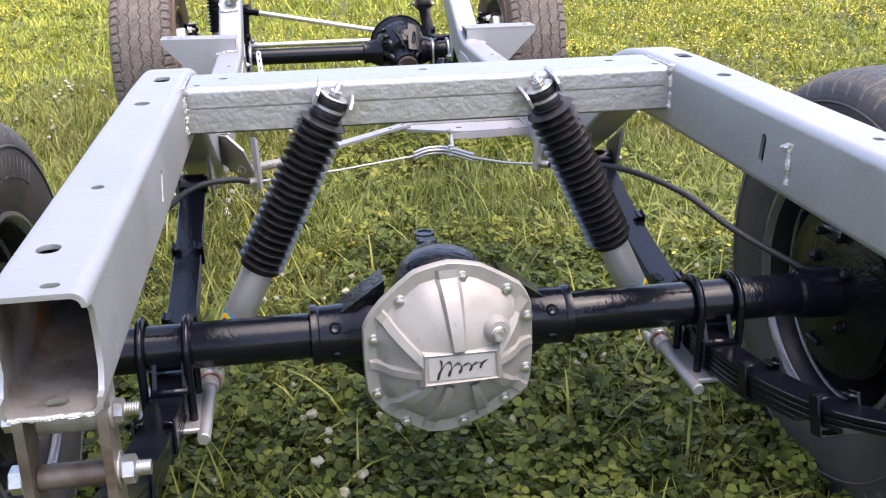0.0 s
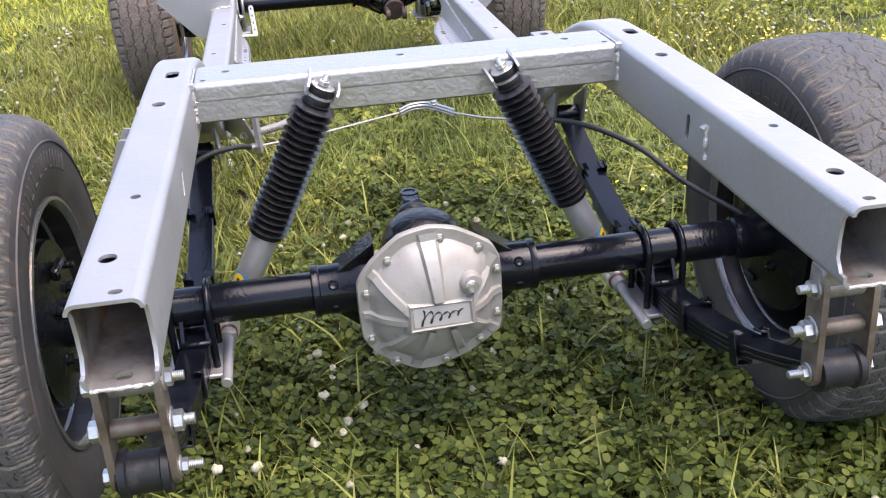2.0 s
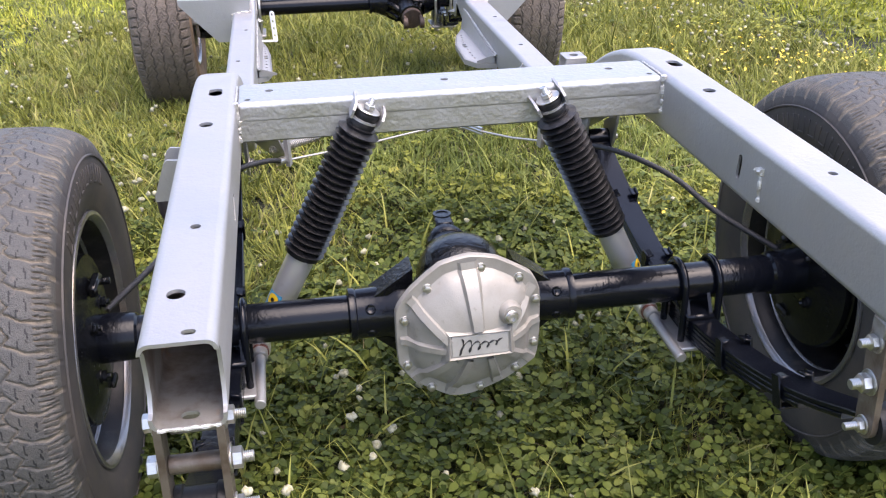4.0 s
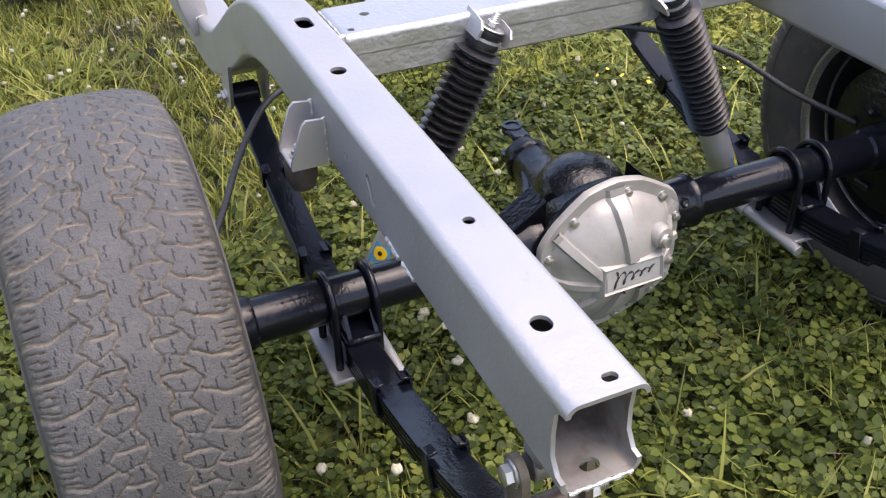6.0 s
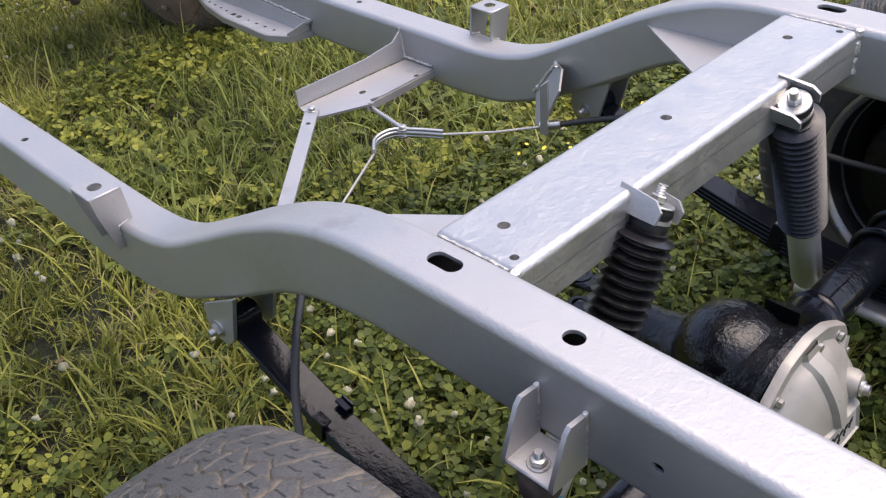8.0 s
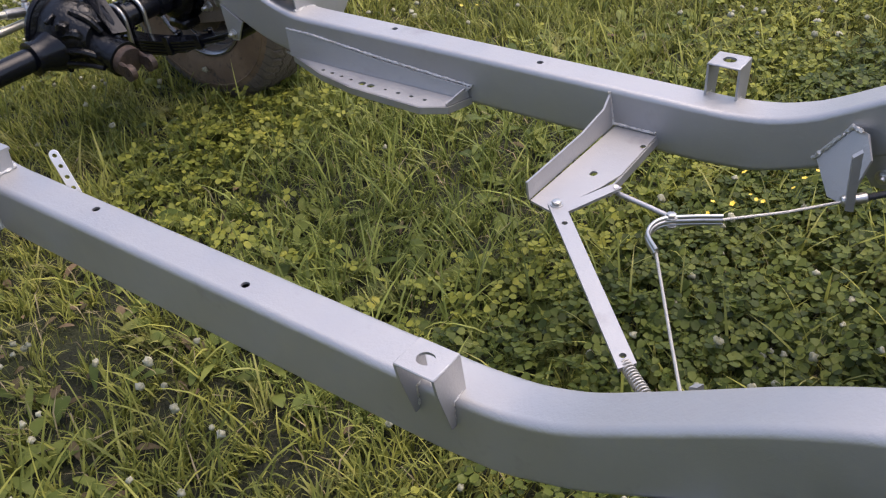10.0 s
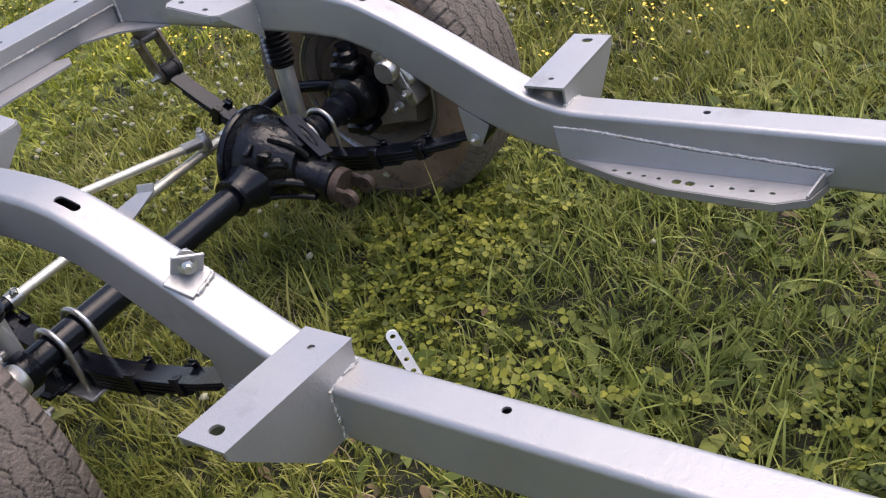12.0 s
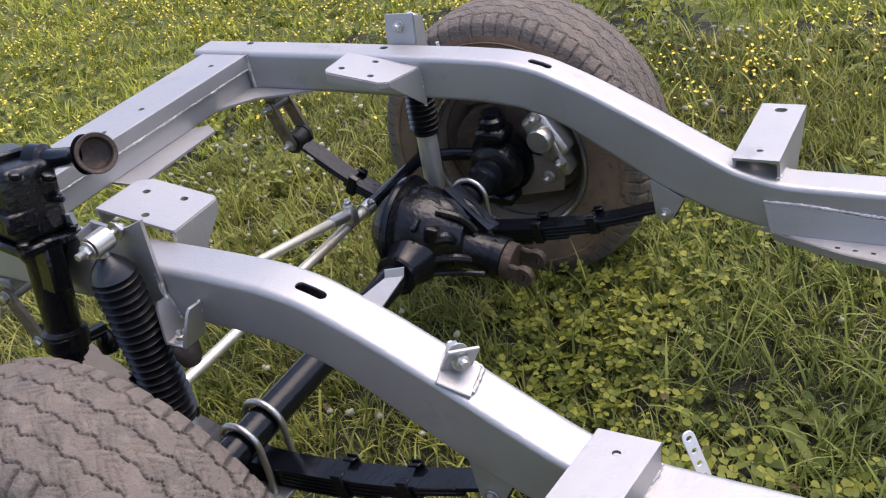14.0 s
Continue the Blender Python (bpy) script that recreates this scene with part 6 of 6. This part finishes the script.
def broad(name, x, y, length, width, mat, label):
    """Long oval weed leaves that arch out of a common root."""
    n = len(x)
    z = ground_z(x, y)
    a = rng.uniform(0, 2 * math.pi, n)
    dx, dy = np.cos(a), np.sin(a)
    v = np.zeros((n, 12, 3))
    rise = rng.uniform(0.35, 0.95, n)
    for j, (u, w) in enumerate(((0.0, 0.10), (0.25, 0.62), (0.5, 1.0), (0.75, 0.85), (0.92, 0.45), (1.0, 0.06))):
        h = length * rise * (u * 1.1 - 0.75 * u * u)
        for k, e in enumerate((-1, 1)):
            v[:, 2 * j + k, 0] = x + dx * u * length - dy * e * w * width / 2
            v[:, 2 * j + k, 1] = y + dy * u * length + dx * e * w * width / 2
            v[:, 2 * j + k, 2] = z + 0.012 + h + 0.12 * w * width * rng.normal(0.5, 0.5, n)
    b = np.arange(n)[:, None] * 12
    return stuff_mesh(name, v.reshape(-1, 3), [b + np.array([[2 * j, 2 * j + 1, 2 * j + 3, 2 * j + 2]]) for j in range(5)], mat, label, "weeds")


def heads(name, x, y, height, radius, mat, label, category, flat=False):
    """Flower heads: knobbly balls, or small open cups of five petals."""
    n = len(x)
    z = ground_z(x, y) + height
    if flat:
        v = np.zeros((n, 11, 3))
        tx, ty = rng.normal(0, 0.35, n), rng.normal(0, 0.35, n)
        v[:, 0] = np.stack([x, y, z - radius * 0.3], -1)
        for j in range(10):
            rr = radius * (1.0 if j % 2 == 0 else 0.72)
            px, py = rr * math.cos(j * math.pi / 5), rr * math.sin(j * math.pi / 5)
            v[:, 1 + j] = np.stack([x + px, y + py, z + tx * px + ty * py], -1)
        b = np.arange(n)[:, None] * 11
        f = [b + np.array([[0, 1 + j, 1 + (j + 1) % 10]]) for j in range(10)]
        return stuff_mesh(name, v.reshape(-1, 3), f, mat, label, category)
    rows, cols = 5, 8
    v = np.zeros((n, rows * cols, 3))
    for i in range(rows):
        th = math.pi * (i + 0.5) / rows
        for j in range(cols):
            ph = 2 * math.pi * (j + 0.5 * (i % 2)) / cols
            rr = radius * rng.uniform(0.50, 1.25, n)
            v[:, i * cols + j] = np.stack([x + rr * math.sin(th) * math.cos(ph), y + rr * math.sin(th) * math.sin(ph), z + 0.9 * rr * math.cos(th)], -1)
    b = np.arange(n)[:, None] * rows * cols
    f = []
    for i in range(rows - 1):
        for j in range(cols):
            k = (j + 1) % cols
            f.append(b + np.array([[i * cols + j, i * cols + k, (i + 1) * cols + k, (i + 1) * cols + j]]))
    f.append(b + np.arange(cols)[None, ::-1])
    return stuff_mesh(name, v.reshape(-1, 3), f, mat, label, category)


# soil colour is lowered to hold the shade between the blades
gm = (Mat("shade_dark_soil_and_thatch", (0.014, 0.017, 0.006), 0.95).stain(9, 0.45, 0.75, (0.030, 0.036, 0.010))
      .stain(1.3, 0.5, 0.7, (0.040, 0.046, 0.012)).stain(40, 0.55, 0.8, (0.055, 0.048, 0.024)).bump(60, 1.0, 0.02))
gx = np.concatenate([np.linspace(-60, -5, 12), np.linspace(-4.5, 8, 126), np.linspace(9, 60, 12)])
gy = np.concatenate([np.linspace(-60, -2, 12), np.linspace(-1.5, 13, 146), np.linspace(14, 90, 12)])
mx_, my_ = np.meshgrid(gx, gy, indexing="ij")
gv = np.stack([mx_, my_, ground_z(mx_, my_)], -1).reshape(-1, 3)
gi = np.arange(len(gx) * len(gy)).reshape(len(gx), len(gy))
gf = np.stack([gi[:-1, :-1], gi[1:, :-1], gi[1:, 1:], gi[:-1, 1:]], -1).reshape(-1, 4)
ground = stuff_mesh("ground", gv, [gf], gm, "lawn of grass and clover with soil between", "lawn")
tagged(ground, kind="structure")
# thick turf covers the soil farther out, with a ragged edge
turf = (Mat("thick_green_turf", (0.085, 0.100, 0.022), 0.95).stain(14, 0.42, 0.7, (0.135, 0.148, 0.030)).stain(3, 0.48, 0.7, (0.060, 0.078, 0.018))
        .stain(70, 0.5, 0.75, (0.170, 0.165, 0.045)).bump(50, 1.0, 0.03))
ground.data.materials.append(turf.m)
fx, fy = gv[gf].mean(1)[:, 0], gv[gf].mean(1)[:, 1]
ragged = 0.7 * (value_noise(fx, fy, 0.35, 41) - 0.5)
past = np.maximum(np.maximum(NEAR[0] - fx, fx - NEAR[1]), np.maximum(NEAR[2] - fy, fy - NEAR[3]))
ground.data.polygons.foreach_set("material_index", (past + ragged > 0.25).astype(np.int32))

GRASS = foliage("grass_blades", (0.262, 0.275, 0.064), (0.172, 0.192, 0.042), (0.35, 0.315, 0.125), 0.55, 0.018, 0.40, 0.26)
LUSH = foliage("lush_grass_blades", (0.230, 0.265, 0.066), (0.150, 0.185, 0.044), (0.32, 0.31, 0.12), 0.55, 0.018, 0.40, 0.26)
# yellower grass farther out, also lightened in colour to look sunlit
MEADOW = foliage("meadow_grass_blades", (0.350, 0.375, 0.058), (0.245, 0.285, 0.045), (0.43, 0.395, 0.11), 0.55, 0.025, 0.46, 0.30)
# dark green clover, its colour taken lower for the shade round frame and wheels
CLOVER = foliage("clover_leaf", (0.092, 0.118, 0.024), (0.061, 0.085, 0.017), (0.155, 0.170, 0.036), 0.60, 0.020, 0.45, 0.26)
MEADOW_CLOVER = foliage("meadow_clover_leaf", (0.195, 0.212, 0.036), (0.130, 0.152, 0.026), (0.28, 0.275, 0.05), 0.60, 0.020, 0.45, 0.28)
WEED = foliage("weed_leaf", (0.150, 0.180, 0.042), (0.105, 0.138, 0.032), (0.26, 0.245, 0.07), 0.4, 0.02, 0.45, 0.30)
DRY = foliage("dry_stalk", (0.34, 0.29, 0.16), (0.25, 0.20, 0.11), (0.40, 0.35, 0.22), 0.35, 0.02, 0.7, 0.2)
DEAD = foliage("dead_brown_leaf", (0.15, 0.115, 0.062), (0.11, 0.075, 0.045), (0.24, 0.18, 0.11), 0.4, 0.02, 0.7, 0.15)
WHITEFLOWER = Mat("white_clover_flower", (0.36, 0.35, 0.25), 0.8).stain(160, 0.45, 0.65, (0.24, 0.23, 0.12)).vary(0.35, 0.01, True)
YELLOWFLOWER = Mat("yellow_meadow_flower", (0.78, 0.56, 0.05), 0.5).vary(0.25, 0.01, True)


def bare(x, y):
    """A thin worn patch beside the frame."""
    return np.exp(-(((x + 0.46) / 0.20) ** 2 + ((y - 1.95) / 0.26) ** 2))


def shade_side(x, y):
    """Clover is thickest under the frame's right half."""
    return np.exp(-(((x - 0.20) / 0.40) ** 2 + ((y - 0.85) / 0.95) ** 2))


def clover_zone(x, y):
    """Where clover crowds out the grass: under the frame and round its rear end."""
    return np.clip(shade_side(x, y) + np.clip((0.75 - y) / 0.5, 0, 1) * np.clip((x + 1.5) / 0.5, 0, 1) * np.clip((1.4 - x) / 0.4, 0, 1), 0, 1)


def lush(x, y):
    """Darker, juicier grass grows inside the frame's front half and beside its right rail."""
    return np.exp(-(((x - 0.55) / 0.75) ** 4 + ((y - 1.75) / 0.75) ** 4)) + 0.5 * (value_noise(x, y, 0.25, 31) - 0.5) > 0.45


def tufts(n, per, area, spread, outside=None):
    """Blades gathered in tufts that lean one way: places, lean directions and a size for each."""
    x, y = scatter(n, area, outside)
    k = rng.random(len(x)) > 0.55 * bare(x, y) + 0.55 * clover_zone(x, y)
    x, y = x[k], y[k]
    size = np.clip(0.35 + 0.9 * value_noise(x, y, 0.32, 11) + rng.normal(0, 0.22, len(x)), 0.35, 1.7)
    way = 2 * math.pi * value_noise(x, y, 0.5, 21) + rng.normal(0, 1.5, len(x))
    x, y, size, way = (np.repeat(v, per) for v in (x, y, size, way))
    m = len(x)
    return x + rng.normal(0, spread, m) * size, y + rng.normal(0, spread, m) * size, size * rng.uniform(0.55, 1.2, m), way + rng.normal(0, 0.9, m)


def arching(name, x, y, length, width, lean, way, mat, label):
    """Blades of four segments that rise and then bow over."""
    n = len(x)
    z = ground_z(x, y) - 0.004
    dx, dy = np.cos(way), np.sin(way)
    turn = rng.normal(0, 0.6, n)
    sx, sy = -np.sin(way + turn) * width / 2, np.cos(way + turn) * width / 2
    v = np.zeros((n, 9, 3))
    px, pz = np.zeros(n), np.zeros(n)
    bend = rng.uniform(0.15, 1.25, n)
    for j, w in enumerate((0.75, 1.0, 0.95, 0.62)):
        v[:, 2 * j] = np.stack([x + dx * px - sx * w, y + dy * px - sy * w, z + pz], -1)
        v[:, 2 * j + 1] = np.stack([x + dx * px + sx * w, y + dy * px + sy * w, z + pz], -1)
        g = lean + bend * (j + 0.5) / 3.2
        px, pz = px + np.sin(g) * length / 4, pz + np.cos(g) * length / 4
    v[:, 8] = np.stack([x + dx * px, y + dy * px, z + pz], -1)
    b = np.arange(n)[:, None] * 9
    return stuff_mesh(name, v.reshape(-1, 3), [b + np.array([[2 * j, 2 * j + 1, 2 * j + 3, 2 * j + 2]]) for j in range(3)] + [b + np.array([[6, 7, 8]])], mat, label, "grass")


# near lawn: tufts of grass with clover between, long blades that bow over
x, y, size, way = tufts(14500, 10, NEAR, 0.014)
width, lean = rng.uniform(0.0026, 0.0056, len(x)), rng.uniform(0.0, 0.55, len(x))
g = lush(x, y)
for name, k, mat, label in (("grass_blades", ~g, GRASS, "dense green lawn grass blades in tufts"), ("lush_grass", g, LUSH, "deep green lawn grass in tufts inside the frame")):
    arching(name, x[k], y[k], 0.034 + 0.060 * size[k], width[k], lean[k], way[k], mat, label)
x, y = scatter(45000, NEAR)
blades("short_grass", x, y, rng.uniform(0.02, 0.055, len(x)), rng.uniform(0.0018, 0.0042, len(x)), rng.uniform(0.2, 1.3, len(x)), GRASS, "short lawn grass close to the soil")
x, y = scatter(9000, NEAR)
k = value_noise(x, y, 0.4, 12) + 0.5 * rng.random(len(x)) - 0.8 * bare(x, y) > 0.66
x, y = x[k], y[k]
long, width, lean, way = rng.uniform(0.10, 0.21, len(x)), rng.uniform(0.0035, 0.0068, len(x)), rng.uniform(0.05, 0.6, len(x)), rng.uniform(0, 6.28, len(x))
g = lush(x, y)
for name, k, mat in (("long_grass", ~g, GRASS), ("long_lush_grass", g, LUSH)):
    arching(name, x[k], y[k], long[k], width[k], lean[k], way[k], mat, "long arching grass blades in the lawn")
x, y = scatter(105000, NEAR)
k = value_noise(x, y, 0.45, 13) + 0.55 * rng.random(len(x)) + 0.48 * clover_zone(x, y) - 0.5 * bare(x, y) + 0.04 * lush(x, y) - 0.48 * np.clip((y - 1.0) / 0.6, 0, 1) - 0.10 * np.clip((-0.45 - x) / 0.2, 0, 1) * (y > 1.1) > 0.84
x, y = x[k], y[k]
height, leaf = 0.012 + 0.068 * rng.random(len(x)) ** 0.8, rng.uniform(0.009, 0.0185, len(x))
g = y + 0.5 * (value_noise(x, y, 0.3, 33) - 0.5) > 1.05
for name, k, mat, label in (("clover_leaves", ~g, CLOVER, "dense dark green clover leaves, darkened for shade round the frame"), ("light_clover_leaves", g, MEADOW_CLOVER, "light green clover leaves between the grass")):
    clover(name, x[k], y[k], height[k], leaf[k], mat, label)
x, y = scatter(7500, NEAR)
near_patch = np.exp(-(((x + 0.10) / 0.22) ** 2 + ((y - 1.72) / 0.2) ** 2)) + np.exp(-(((x + 0.70) / 0.24) ** 2 + ((y - 1.50) / 0.42) ** 2))
k = value_noise(x, y, 0.5, 14) + 0.4 * rng.random(len(x)) + 0.58 * near_patch + 0.06 * lush(x, y) > 0.86
x, y = x[k], y[k]
broad("weed_leaves", x, y, rng.uniform(0.04, 0.095, len(x)), rng.uniform(0.014, 0.036, len(x)), WEED, "broad plantain and dock leaves in the lawn")
x, y = scatter(9000, NEAR)
k = rng.random(len(x)) < 0.45 + bare(x, y)
x, y = x[k], y[k]
blades("dry_stalks", x, y, rng.uniform(0.04, 0.11, len(x)), rng.uniform(0.0014, 0.0034, len(x)), rng.uniform(0.6, 1.5, len(x)), DRY, "dry straw-coloured stalks lying in the lawn")
x, y = scatter(9000, NEAR)
k = rng.random(len(x)) < 0.05 + 0.4 * bare(x, y)
x, y = x[k], y[k]
broad("dead_leaves", x, y, rng.uniform(0.02, 0.06, len(x)), rng.uniform(0.008, 0.022, len(x)), DEAD, "withered brown leaves on the thin patch of lawn")

# MEADOW and MEADOW_CLOVER carry some of the sunlight in their colour
# farther lawn, in larger tufts
x, y, size, way = tufts(13000, 7, MID, 0.024, NEAR)
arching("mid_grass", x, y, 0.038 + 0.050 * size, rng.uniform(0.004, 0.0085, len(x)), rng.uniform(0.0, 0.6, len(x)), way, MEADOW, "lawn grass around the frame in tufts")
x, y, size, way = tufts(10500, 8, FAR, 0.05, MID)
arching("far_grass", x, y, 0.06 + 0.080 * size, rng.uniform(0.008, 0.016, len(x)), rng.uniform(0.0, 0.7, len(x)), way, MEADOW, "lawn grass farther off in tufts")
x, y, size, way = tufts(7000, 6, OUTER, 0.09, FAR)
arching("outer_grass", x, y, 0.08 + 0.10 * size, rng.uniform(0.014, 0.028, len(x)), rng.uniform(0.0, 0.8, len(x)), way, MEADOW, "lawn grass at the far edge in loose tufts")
x, y = scatter(46000, FAR, NEAR)
k = value_noise(x, y, 0.8, 16) + 0.5 * rng.random(len(x)) - 0.12 * (y > 2.0) > 0.66
x, y = x[k], y[k]
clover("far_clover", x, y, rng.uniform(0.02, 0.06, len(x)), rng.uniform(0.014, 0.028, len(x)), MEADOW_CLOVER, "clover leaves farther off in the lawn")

# flowers
x, y = scatter(1900, NEAR)
k = value_noise(x, y, 0.6, 17) + 0.5 * rng.random(len(x)) + 0.25 * shade_side(x, y) + 0.12 * (x > -0.3) - 0.30 * lush(x, y) > 0.95
x, y = x[k], y[k]
heads("clover_flowers", x, y, rng.uniform(0.055, 0.110, len(x)), rng.uniform(0.006, 0.0110, len(x)), WHITEFLOWER, "round white clover flower heads in the lawn", "flowers")
x, y = scatter(900, FAR, NEAR)
heads("far_clover_flowers", x, y, rng.uniform(0.08, 0.13, len(x)), rng.uniform(0.005, 0.010, len(x)), WHITEFLOWER, "white clover flower heads farther off", "flowers")
x, y = scatter(17000, FAR)
patch = value_noise(x, y, 0.8, 18) * (0.55 + 0.45 * np.clip((x - 0.4) / 1.2, 0, 1)) + 0.30 * np.exp(-((x - 1.9) ** 2 + (y - 2.0) ** 2) / 0.35)
patch = patch + 0.18 * np.clip((y - 3.0) / 1.5, 0, 1)
k = patch + 0.30 * rng.random(len(x)) - 0.3 * lush(x, y) > 0.70
x, y = np.repeat(x[k], 4), np.repeat(y[k], 4)
x, y = x + rng.normal(0, 0.045, len(x)), y + rng.normal(0, 0.045, len(y))
heads("yellow_flowers", x, y, rng.uniform(0.06, 0.13, len(x)), rng.uniform(0.0036, 0.0074, len(x)), YELLOWFLOWER, "small yellow meadow flowers in the lawn", "flowers", True)
